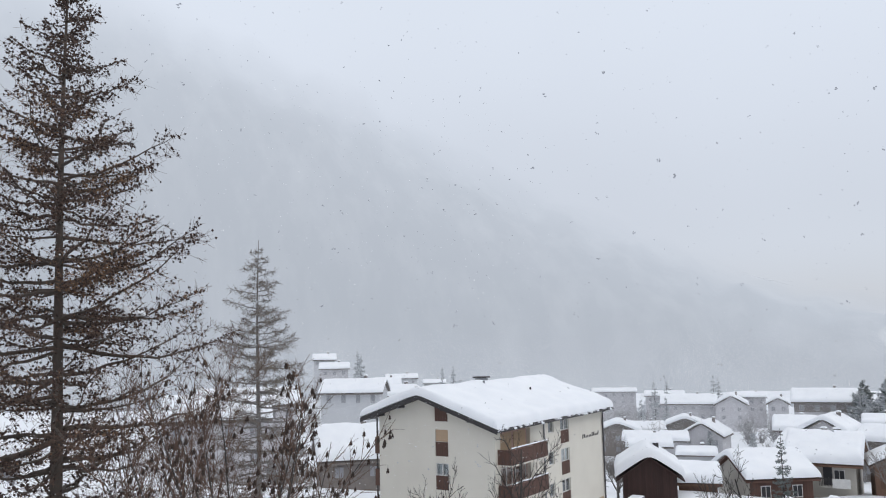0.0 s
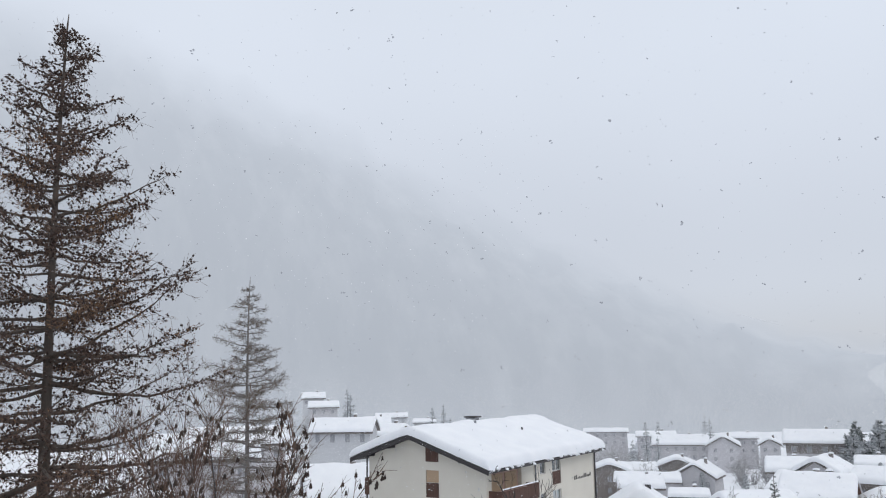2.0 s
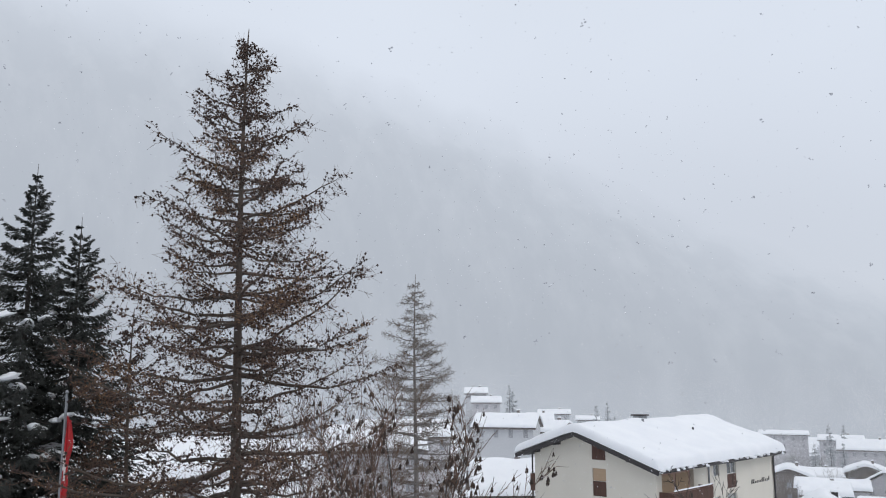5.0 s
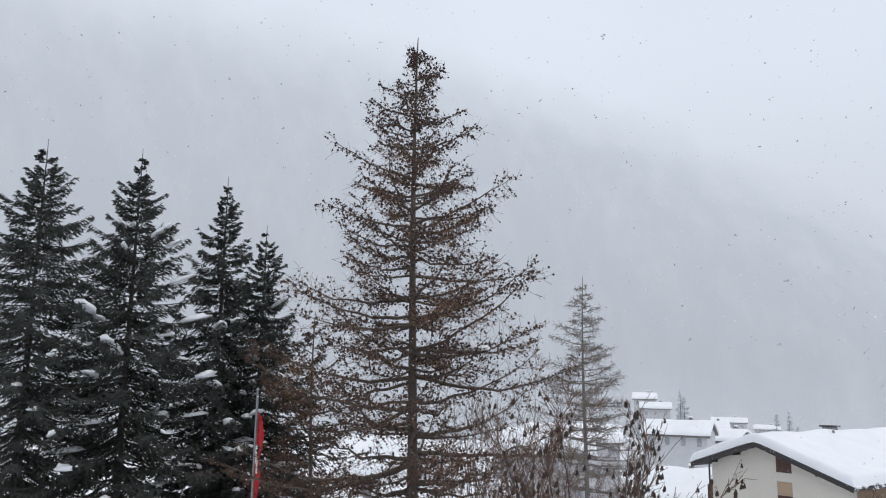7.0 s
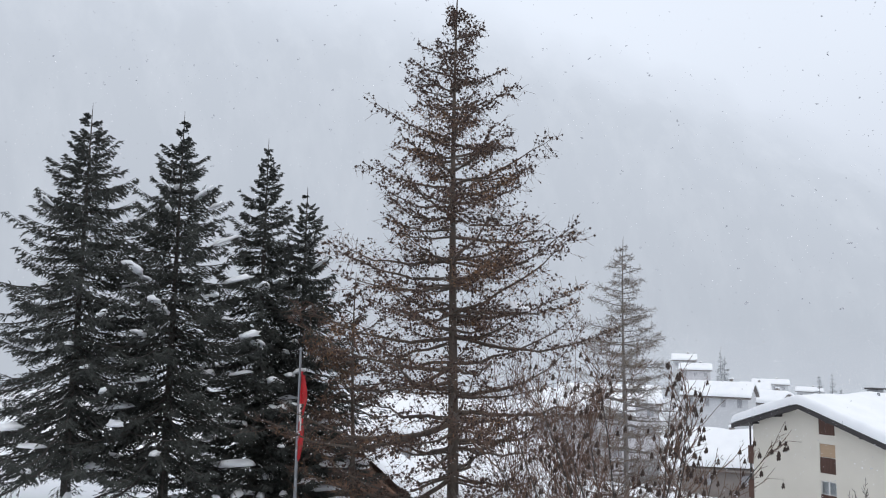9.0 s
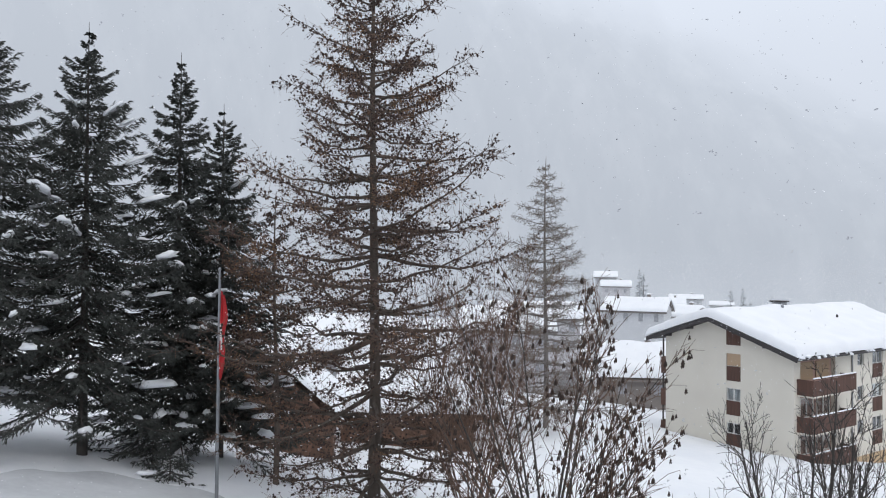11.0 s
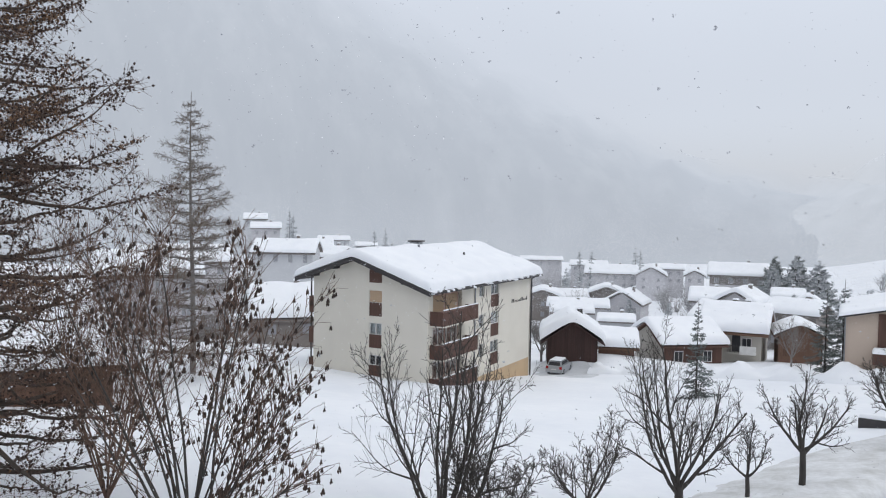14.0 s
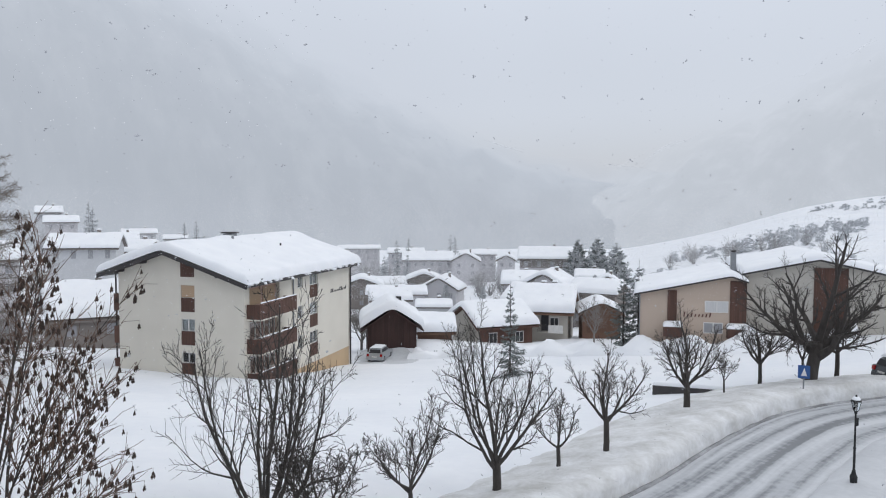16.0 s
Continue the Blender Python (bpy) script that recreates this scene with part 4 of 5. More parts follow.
def terrace_building():
    """Two joined gables with beige plaster and dark boarded strips, beyond the row of trees."""
    a = Vector((36.35, 61.85))
    base = -2.5
    t = thing("terraced_building", Matrix.LocRotScale((a.x, a.y, base), Euler((0, 0, radians(-30.4))), (0.91, 1, 1)), "beige plastered building with dark brown boarded strips and two snowy gables", "building")
    Z = lambda z: z - base
    D = 12.0
    z0, z1, xr1 = 3.95, 5.55, 8.2
    k1 = (z1 - z0) / xr1
    part("wall", Mesh().prism([(0, 0), (9.6, 0), (9.6, Z(z1) - k1 * 1.4), (xr1, Z(z1)), (0, Z(z0))], 0, D), PLASTER_BEIGE, t)
    xr2, zr2 = 15.9, 7.0
    k2 = 0.20
    part("wall", Mesh().prism([(9.6, 0), (26, 0), (26, Z(zr2) - k2 * (26 - xr2)), (xr2, Z(zr2)), (9.6, Z(zr2) - k2 * (xr2 - 9.6))], 1.2, D + 1.2), PLASTER_GREY, t)
    for x0, x1, zb, zt, y in ((2.55, 3.4, 1.65, 4.3, 0), (xr1 - 0.05, 9.62, 1.65, 5.2, 0), (15.6, 18.5, 0.9, 6.4, 1.2)):
        base_p = part("boarded_strip", Mesh().box(x0, y - 0.06, Z(zb), x1, y, Z(zt)), WOOD, t, "dark brown boarded strip")
        n = max(3, int((x1 - x0) / 0.2))
        for k in range(n):
            part("board", Mesh().box(x0 + (x1 - x0) * k / n + 0.008, y - 0.10, Z(zb), x0 + (x1 - x0) * (k + 1) / n - 0.008, y - 0.06, Z(zt)), WOOD, base_p)
    part("gutter", Mesh().tube([(0.0, -0.08, 0.2), (0.0, -0.08, Z(3.9))], 0.06, 0.06, 6), METAL, t)
    for x, z, w, h, y in ((6.0, 2.55, 0.95, 0.85, 0), (7.05, 2.55, 0.9, 0.85, 0), (5.9, 0.75, 0.75, 0.8, 0), (6.75, 0.75, 0.75, 0.8, 0)):
        win = part("window", Mesh().box(x - 0.07, y - 0.06, Z(z) - 0.07, x + w + 0.07, y + 0.02, Z(z + h) + 0.07), FRAME, t, "white window frame")
        part("pane", Mesh().box(x, y - 0.075, Z(z), x + w, y - 0.062, Z(z + h)), CURTAIN if z > 2 and y == 0 else PANE_FAR, win, "pane with a drawn white blind")
    for x0, x1 in ((2.2, 3.9), (7.9, 10.2)):
        s = part("balcony", Mesh().box(x0, -1.0, Z(0.4), x1, 0, Z(1.25)), WOOD, t, "small boarded balcony")
        part("snow", snow_slab(x0 - 0.05, x1 + 0.05, lambda q: Z(1.26), -1.05, 0.0, 0.4, 4, 12, 8, 0.2), SNOW, s, "snow on the balcony", True)
    for k in range(8):
        h = (0.42, 0.24, 0.36, 0.24, 0.24, 0.24, 0.3, 0.4)[k]
        part("letter_bar", Mesh().prism([(4.0 + 0.33 * k, Z(2.05)), (4.12 + 0.33 * k, Z(2.05)), (4.2 + 0.33 * k, Z(2.05) + h), (4.08 + 0.33 * k, Z(2.05) + h)], -0.04, 0), LETTER_RED, t, "red-brown lettering stroke")
    r1 = lambda x: Z(z1) + 0.14 - k1 * abs(x - xr1) * (1 if x < xr1 else 1.6)
    part("roof", Mesh().prism([(-0.5, r1(-0.5) - 0.14), (xr1, Z(z1)), (9.7, r1(9.7) - 0.14), (9.7, r1(9.7)), (xr1, Z(z1) + 0.14), (-0.5, r1(-0.5))], -0.6, D), TRIM, t)
    part("snow", snow_slab(-0.55, 9.7, r1, -0.65, D, 0.32, 6, 30, 20, 0.3), SNOW, t, "deep snow on the roof", True)
    r2 = lambda x: Z(zr2) + 0.16 - k2 * abs(x - xr2)
    part("roof", Mesh().prism([(9.2, r2(9.2) - 0.16), (xr2, Z(zr2)), (26.6, r2(26.6) - 0.16), (26.6, r2(26.6)), (xr2, Z(zr2) + 0.16), (9.2, r2(9.2))], 0.5, D + 1.8), TRIM, t)
    part("snow", snow_slab(9.15, 26.7, r2, 0.45, D + 1.9, 0.5, 7, 36, 20, 0.3), SNOW, t, "deep snow on the roof", True)
    ch = part("chimney", Mesh().box(8.6, 4.0, Z(4.5), 9.1, 4.5, Z(7.4)), METAL, t, "slim metal chimney")
    part("cap", Mesh().lathe([(0.12, Z(7.4)), (0.3, Z(7.45)), (0.28, Z(7.55)), (0.05, Z(7.6))], 8.85, 4.25, 10), TRIM, ch)
    return t


terrace_building()


# ---------------------------------------------------------------- trees
def unit(v):
    return v / (np.linalg.norm(v) + 1e-9)


def along(s, pts, u):
    return np.array([np.interp(u, s, pts[:, j]) for j in range(3)])


def larch(label, x, y, z, height, profile, rng, n_branch, twig_mat, far=False, rust=0.0, lower=0.06):
    """A bare larch: straight trunk, tiers of limbs that sag and turn up at their tips, short twigs, cones and leftover needles. profile: reach in metres over the share of the height."""
    t = thing("larch_tree", pose(x, y, z), label, "tree")
    k = np.linspace(0, 1, 14)
    wob = np.stack([0.10 * np.sin(k * 5 + 1), 0.08 * np.sin(k * 4), k * height], 1)
    r_base = height * 0.0112
    leader = np.vstack([wob, wob[-1] + np.array((0.02, 0, 0.35))])
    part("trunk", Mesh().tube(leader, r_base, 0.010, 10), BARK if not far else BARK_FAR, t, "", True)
    limbs, twigs, cones, tufts = Mesh(), Mesh(), Mesh(), Mesh()
    fs, rs = zip(*profile)
    thick = 1.0 if not far else 1.5
    for i in range(n_branch):
        f = lower + (0.985 - lower) * (i + 0.5) / n_branch
        if f < 0.62:
            f = round(f / 0.042) * 0.042 + rng.normal(0, 0.006)
        else:
            f += rng.normal(0, 0.006)
        f = min(max(f, lower), 0.985)
        L = float(np.interp(f, fs, rs)) * rng.choice((0.45, 0.65, 0.85, 1.0, 1.12)) + 0.06
        a = i * 2.39996 + rng.uniform(-0.5, 0.5)
        out = np.array((math.cos(a), math.sin(a), 0))
        side = np.array((-out[1], out[0], 0))
        c = np.array((np.interp(f, k, wob[:, 0]), np.interp(f, k, wob[:, 1]), f * height))
        lift = float(np.interp(f, (0, 0.3, 0.5, 0.7, 0.85, 1), (-0.26, -0.18, -0.12, 0.04, 0.20, 0.38))) + rng.normal(0, 0.13)
        tip = float(np.interp(f, (0, 0.5, 0.8, 1), (0.30, 0.34, 0.26, 0.1))) * rng.uniform(0.5, 1.3)
        if far:
            lift, tip = lift * 0.6 + 0.02, tip * 0.5
        n = 10
        s = np.linspace(0, 1, n)
        bend = rng.uniform(-0.25, 0.25)
        pts = c + np.outer(s * L, out) + np.outer(L * (lift * s + tip * s ** 2.4), (0, 0, 1)) + np.outer(L * bend * s ** 2, side)
        pts[1:] += rng.normal(0, 0.018 * L ** 0.5, (n - 1, 3))
        limbs.tube(pts, 0.014 + 0.0125 * L, 0.007 * thick, 5)
        m_tw = int((5 + 6.6 * L) * (1.0 if f > 0.45 else 0.6) * (1 if not far else 1.3))
        for q in range(m_tw):
            u = 0.18 + 0.82 * ((q + rng.random()) / m_tw) ** 0.8
            p = along(s, pts, u)
            sgn = 1 if q % 2 else -1
            tl = (0.25 + rng.random() ** 1.4) * (0.26 + 0.30 * L) * (1.2 - 0.75 * u) * min(1.0, 0.4 + 0.8 * L)
            d = unit(out * rng.uniform(0.0, 1.0) + side * sgn * rng.uniform(0.2, 1.1) + np.array((0, 0, rng.uniform(-0.75, 0.65))))
            e = np.array([p, p + d * tl * 0.5 + np.array((0, 0, -0.05 * tl)), p + d * tl + np.array((0, 0, 0.06 * tl))])
            twigs.tube(e, 0.0075 * thick, 0.0045 * thick, 3)
            for w in range(int(3 + tl * (4.0 if not far else 6))):
                h = rng.random()
                b0 = e[0] + (e[2] - e[0]) * h
                d2 = unit(d * 0.55 + rng.normal(0, 0.6, 3))
                b1 = b0 + d2 * rng.uniform(0.10, 0.42) * min(1.0, 0.4 + 0.6 * L)
                twigs.tube([b0, b1], 0.0058 * thick, 0.004 * thick, 3)
                if not far and rng.random() < 0.36:
                    cones.drop(b0 + (b1 - b0) * rng.uniform(0.2, 1), rng.uniform(0.030, 0.050), rng.uniform(0.034, 0.058), rng.random())
            if far:
                continue
            for w in range(rng.integers(1, 4)):
                cones.drop(e[0] + (e[2] - e[0]) * rng.random() + np.array((0, 0, 0.025)), rng.uniform(0.030, 0.052), rng.uniform(0.034, 0.058), rng.random())
            # leftover brown needles, thick on some boughs and absent from others
            dens = noise.noise(Vector((p[0] * 0.5 + 3, p[1] * 0.5, p[2] * 0.6 + 1.5)))
            for w in range(int(max(0, (dens - 0.10 + rust - (0.3 if f > 0.8 else 0)) * (50 if f > 0.45 else 30)))):
                b0 = e[0] + (e[2] - e[0]) * rng.random() + rng.normal(0, 0.07, 3)
                d2 = unit(rng.normal(0, 1, 3)) * rng.uniform(0.06, 0.14)
                w2 = unit(np.cross(d2, rng.normal(0, 1, 3))) * 0.014
                tufts.add([b0 - w2, b0 + w2, b0 + d2], [(0, 1, 2)])
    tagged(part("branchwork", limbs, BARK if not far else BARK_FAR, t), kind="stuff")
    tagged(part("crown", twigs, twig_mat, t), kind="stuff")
    if not far:
        tagged(part("cone_crop", cones, CONE, t, "small dark cones"), kind="stuff")
        tagged(part("dry_foliage", tufts, LARCH_NEEDLE, t, "leftover rust-brown needles"), kind="stuff")
    return t


def spruce_mesh(height, reach, rng, n_branch, sprays, needle, clear, trunk, limbs, blades, pads, base=(0, 0, 0), blade=0.26):
    bx, by, bz = base
    if trunk is not None:
        trunk.tube([(bx, by, bz - 0.5), (bx, by, bz + height * 0.5), (bx, by, bz + height)], height * 0.0125, 0.012, 8)
        trunk.tube([(bx, by, bz + height * 0.97), (bx, by, bz + height + 0.3)], 0.025, 0.008, 4)
    whorl = 6
    tiers = max(6, n_branch // whorl)
    for i in range(n_branch):
        g = min(0.99, (i // whorl + 0.7 * rng.random()) / tiers)
        f = clear + (1 - clear) * (1 - (1 - g) ** 0.94)
        if f > 0.94 and rng.random() < 0.6:
            continue
        L = reach * ((1 - f) / (1 - clear)) ** 1.0 * rng.choice((0.6, 0.8, 0.92, 1.04, 1.22)) + 0.05
        if f < clear + 0.10:
            L *= 0.85
        a = i * 2.39996 + rng.uniform(-0.5, 0.5)
        out = np.array((math.cos(a), math.sin(a), 0.0))
        side = np.array((-out[1], out[0], 0.0))
        s = np.linspace(0, 1, 7)
        up = float(np.interp(f, (0, 0.35, 0.6, 0.85, 1), (-0.40, -0.24, -0.02, 0.30, 0.7))) + rng.normal(0, 0.10)
        sag = float(np.interp(f, (0, 0.6, 1), (0.30, 0.28, 0.1)))
        pts = np.array((bx, by, bz + f * height)) + np.outer(s * L, out) + np.outer(L * (up * s - sag * s ** 1.5 + (sag + 0.12) * s ** 3), (0, 0, 1)) + np.outer(L * rng.uniform(-0.12, 0.12) * s ** 2, side)
        if limbs is not None:
            limbs.tube(pts, 0.008 + 0.010 * L, 0.005, 3)
        n_sp = max(5, int(sprays * (0.3 + L / reach)))
        for q in range(n_sp):
            u = 0.06 + 0.94 * (q + rng.random()) / n_sp
            p = along(s, pts, u)
            sgn = 1 if q % 2 else -1
            tl = (0.07 + 0.25 * min(L, 3.0)) * (1.10 - 0.98 * u) * (0.5 + 0.8 * rng.random()) + 0.05
            hang = rng.uniform(-0.85, 0.0) if f < 0.8 else rng.uniform(-0.4, 0.2)
            d = unit(out * 0.85 + side * sgn * rng.uniform(0.15, 1.1) + np.array((0, 0, hang)))
            e = p + d * tl
            for w in range(needle):
                c = p + (e - p) * ((w + rng.random()) / needle)
                d2 = unit(d + rng.normal(0, 0.30, 3) + np.array((0, 0, -0.10))) * blade * (0.6 + 0.7 * rng.random()) * min(1.0, 0.30 + 0.5 * L)
                w2 = unit(np.cross(d2, rng.normal(0, 1, 3))) * blade * 0.105
                blades.add([c - w2 * 0.5, c + d2 * 0.4 - w2, c + d2, c + d2 * 0.5 + w2], [(0, 1, 2, 3)])
        if pads is not None and rng.random() < (0.24 if f < 0.5 else 0.12) and f < 0.85 and L > 0.7:
            u = rng.uniform(0.62, 0.95)
            p = along(s, pts, u)
            sz = rng.uniform(0.10, 0.24) * (0.55 + 0.15 * L)
            tilt = (pts[-1][2] - pts[3][2]) / (0.5 * L)
            pads.append(Mesh())
            lump(pads[-1], p + np.array((0, 0, 0.06 + sz * 0.2)), sz * rng.uniform(1.7, 3.0), sz * rng.uniform(0.7, 1.2), sz * 0.7, float(rng.uniform(0, 50)), a, float(tilt))


def spruce(label, x, y, z, height, reach, seed, n_branch=210, sprays=24, needle=5, clear=0.10, mat_n=NEEDLE, snow=True, blade=0.26, group=""):
    rng = np.random.default_rng(seed)
    t = thing("spruce_tree", pose(x, y, z), label, "tree", group)
    trunk, limbs, blades, pads = Mesh(), Mesh(), Mesh(), [] if snow else None
    spruce_mesh(height, reach, rng, n_branch, sprays, needle, clear, trunk, limbs, blades, pads, blade=blade)
    part("trunk", trunk, BARK_DARK, t, "", True)
    tagged(part("branchwork", limbs, BARK_DARK, t), kind="stuff")
    tagged(part("crown", blades, mat_n, t, "dark drooping needle sprays"), kind="stuff")
    for q in pads or ():
        part("snow_pad", q, SNOW, t, "", True)
    return t


def grow(m, twigs, p, d, length, r, depth, rng, up, tips):
    """Grows one limb that runs through to its tip, with side shoots on alternate sides; thin ends go into the twigs mesh."""
    n = 8 if depth > 1 else 5
    pts, dirs = [p], [d]
    for j in range(n - 1):
        d = unit(d + rng.normal(0, 0.11, 3) + np.array((0, 0, up)))
        pts.append(pts[-1] + d * length / (n - 1))
        dirs.append(d)
    (m if r > 0.016 else twigs).tube(pts, max(r * 1.15, 0.010), max(r * 0.28, 0.006), 6 if r > 0.05 else 4 if r > 0.016 else 3)
    tips.append(pts[-1])
    if depth == 0:
        return
    pts = np.array(pts)
    s = np.linspace(0, 1, n)
    shoots = (0, 4, 6, 8)[depth]
    turn = rng.uniform(0, 6.28)
    for q in range(shoots):
        u = (0.22 if depth == 3 else 0.15) + 0.78 * (q + rng.random() * 0.8) / shoots
        d0 = dirs[min(n - 1, int(u * n))]
        turn += 2.4
        a = unit(np.cross(d0, (0.3, 0.2, 0.9)))
        ax = a * math.cos(turn) + np.cross(d0, a) * math.sin(turn)
        k = rng.uniform(0.5, 0.95)
        nd = unit(d0 * math.cos(k) + ax * math.sin(k) + np.array((0, 0, 0.12)))
        grow(m, twigs, along(s, pts, u), nd, length * rng.uniform(0.34, 0.62) * (1.15 - 0.65 * u), r * (1 - 0.7 * u) * rng.uniform(0.45, 0.65), depth - 1, rng, up * 0.55, tips)


def bare_tree(label, x, y, z, height, trunk_h, width, seed, r=0.10, limbs=5, lean=(0, 0), up=0.15, bark=BARK_DARK, tilt=0.75, depth=3, group=""):
    rng = np.random.default_rng(seed)
    t = thing("bare_tree", pose(x, y, z), label, "tree", group)
    m, tw, tips = Mesh(), Mesh(), []
    top = np.array((lean[0], lean[1], trunk_h))
    trunk = Mesh().tube([(0, 0, -0.6), (0, 0, 0.05), (lean[0] * 0.3 + 0.03, lean[1] * 0.3, trunk_h * 0.5), tuple(top)], r * 1.35, r, 9)
    a0 = rng.uniform(0, 6.28)
    rest = height - trunk_h
    for q in range(limbs):
        a = a0 + 2 * math.pi * q / limbs + rng.uniform(-0.3, 0.3)
        k = min(1.5, tilt * 1.25) * rng.uniform(0.65, 1.15)
        d = np.array((math.cos(a) * math.sin(k), math.sin(a) * math.sin(k), math.cos(k)))
        grow(m, tw, top - np.array((0, 0, 0.35 * r * 10 * rng.random())), d, rest * rng.uniform(0.75, 1.0), r * rng.uniform(0.55, 0.75), depth, rng, up, tips)
    grow(m, tw, top, unit(np.array((rng.normal(0, 0.12), rng.normal(0, 0.12), 1.0))), rest, r * 0.75, depth, rng, up * 0.5, tips)
    tp = np.array(tips)
    kz = rest / max(0.1, tp[:, 2].max() - trunk_h)
    kx = width / 2 / max(0.1, np.percentile(np.hypot(tp[:, 0] - top[0], tp[:, 1] - top[1]), 96))
    f = lambda v: (top[0] + (v[0] - top[0]) * kx, top[1] + (v[1] - top[1]) * kx, trunk_h + (v[2] - trunk_h) * kz)
    m.v, tw.v = [f(v) for v in m.v], [f(v) for v in tw.v]
    part("trunk", trunk, bark, t, "", True)
    tagged(part("branchwork", m, bark, t), kind="stuff")
    tagged(part("crown", tw, bark, t), kind="stuff")
    return t


def pod_shrub(x, y, z, seed):
    """A many-stemmed shrub tree: straight stems that fan out, upright shoots, hanging dark seed clusters at their ends."""
    rng = np.random.default_rng(seed)
    t = thing("shrub_tree", pose(x, y, z), "tall many-stemmed bare shrub hung with dark seed clusters", "tree")
    m, tw, pods = Mesh(), Mesh(), Mesh()
    stems = 25
    for i in range(stems):
        k = -0.58 + 1.46 * (i + 0.7 * rng.random()) / stems
        L = float(np.interp(k, (-0.58, -0.2, 0, 0.14, 0.24, 0.42, 0.6, 0.9), (6.8, 8.4, 9.0, 9.0, 8.0, 6.5, 5.4, 4.5))) * rng.uniform(0.84, 1.04)
        d = unit(np.array((math.sin(k), rng.normal(0, 0.22), math.cos(k))))
        p = np.array((rng.normal(0.1, 0.30), rng.normal(0, 0.25), -0.4))
        n = 10
        pts = [p]
        for j in range(n - 1):
            d = unit(d + rng.normal(0, 0.045, 3) + np.array((0.012 * math.copysign(1, k), 0, 0.012)))
            pts.append(pts[-1] + d * L / (n - 1))
        pts = np.array(pts)
        m.tube(pts, rng.uniform(0.030, 0.062), 0.009, 6)
        s = np.linspace(0, 1, n)
        lead = unit(pts[-1] - pts[0])
        for q in range(int(8 + L * 2.2)):
            u = 0.26 + 0.74 * rng.random() ** 0.8
            c = along(s, pts, u)
            ax = unit(rng.normal(0, 1, 3) * np.array((1, 0.8, 0.3)))
            d2 = unit(lead * 0.9 + ax * 0.62)
            tl = rng.uniform(0.5, 1.9) * (1.2 - 0.65 * u)
            e = [c, c + d2 * tl * 0.5 + np.array((0, 0, -0.03 * tl)), c + d2 * tl + np.array((0, 0, 0.06 * tl))]
            tw.tube(e, 0.0125, 0.007, 3)
            for w in range(4):
                b0 = e[0] + (e[2] - e[0]) * (rng.uniform(0.25, 1) if w else 1.0)
                b1 = b0 + unit(d2 + rng.normal(0, 0.42, 3)) * rng.uniform(0.12, 0.5)
                tw.tube([b0, b1], 0.008, 0.005, 3)
                if rng.random() < (0.40 if k > 0.2 else 0.30):
                    g = rng.uniform(0.030, 0.048)
                    tw.tube([b1, b1 - np.array((0, 0, 0.07))], 0.004, 0.003, 3)
                    pods.drop(b1 - np.array((0, 0, 0.14)), g, g * 2.0, rng.random())
                    pods.drop(b1 - np.array((g * 0.6, 0.01, 0.20)), g * 0.85, g * 1.7, rng.random())
                    pods.drop(b1 - np.array((-g * 0.5, 0.02, 0.19)), g * 0.75, g * 1.5, rng.random())
    tagged(part("branchwork", m, BARK_DARK, t, "", True), kind="stuff")
    tagged(part("crown", tw, LARCH_TWIG, t), kind="stuff")
    tagged(part("seed_crop", pods, POD, t, "hanging dark brown seed clusters"), kind="stuff")
    return t


LARCH_REACH = ((0, 4.6), (0.15, 5.2), (0.35, 5.2), (0.5, 4.4), (0.6, 3.7), (0.7, 3.1), (0.76, 2.5), (0.82, 1.8), (0.9, 1.25), (0.96, 0.6), (1, 0.08))
larch1 = larch("tall bare larch with dark cones and rusty leftover needles", -11.75, 24.2, gz(-11.75, 24.2) - 0.3, 23.65 - gz(-11.75, 24.2) + 0.3, LARCH_REACH, np.random.default_rng(5), 215, LARCH_TWIG)
pad = Mesh()
lump(pad, (2.55, -0.75, 13.1 - gz(-11.75, 24.2) + 0.3), 0.42, 0.34, 0.2, 3.3)
part("snow_pad", pad, SNOW, larch1, "pad of snow on a branch", True)
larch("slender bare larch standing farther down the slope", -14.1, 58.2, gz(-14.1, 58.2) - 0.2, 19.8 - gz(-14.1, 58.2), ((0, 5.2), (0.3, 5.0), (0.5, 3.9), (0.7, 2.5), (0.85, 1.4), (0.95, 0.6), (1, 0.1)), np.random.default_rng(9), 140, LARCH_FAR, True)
pod_shrub(-5.2, 20.6, gz(-5.2, 20.6) - 0.2, 4)
larch("rust-brown larch still holding its dry needles", -16.9, 26.4, gz(-16.9, 26.4) - 0.3, 14.6 - gz(-16.9, 26.4), ((0, 3.2), (0.4, 3.0), (0.7, 2.0), (1, 0.1)), np.random.default_rng(6), 40, LARCH_TWIG, rust=0.10, lower=0.34)
G1 = "row of dark spruces"
for q, (x, y, top, reach, seed) in enumerate(((-25.15, 20.6, 20.4, 4.9, 31), (-22.7, 22.8, 20.4, 4.5, 32), (-21.3, 26.2, 20.0, 4.2, 33), (-20.4, 27.8, 18.2, 4.2, 34))):
    b = gz(x, y)
    spruce("tall dark spruce with drooping sprays and pads of snow", x, y, b, top - b, reach * 1.12, seed, 270, 44, 9, 0.15 if q < 2 else 0.09, blade=0.20, group=G1)
spruce("young dark spruce behind the row of bare trees", 22.75, 57.9, gz(22.75, 57.9) - 1, 5.4 - gz(22.75, 57.9) + 1, 1.45, 41, 120, 14, 5, 0.05, NEEDLE_MID, False, 0.24)
spruce("dark spruce beside the beige building", 37.4, 66.5, gz(37.4, 66.5) - 1, 5.7 - gz(37.4, 66.5) + 1, 2.0, 42, 120, 14, 5, 0.05, NEEDLE_MID, False, 0.26)
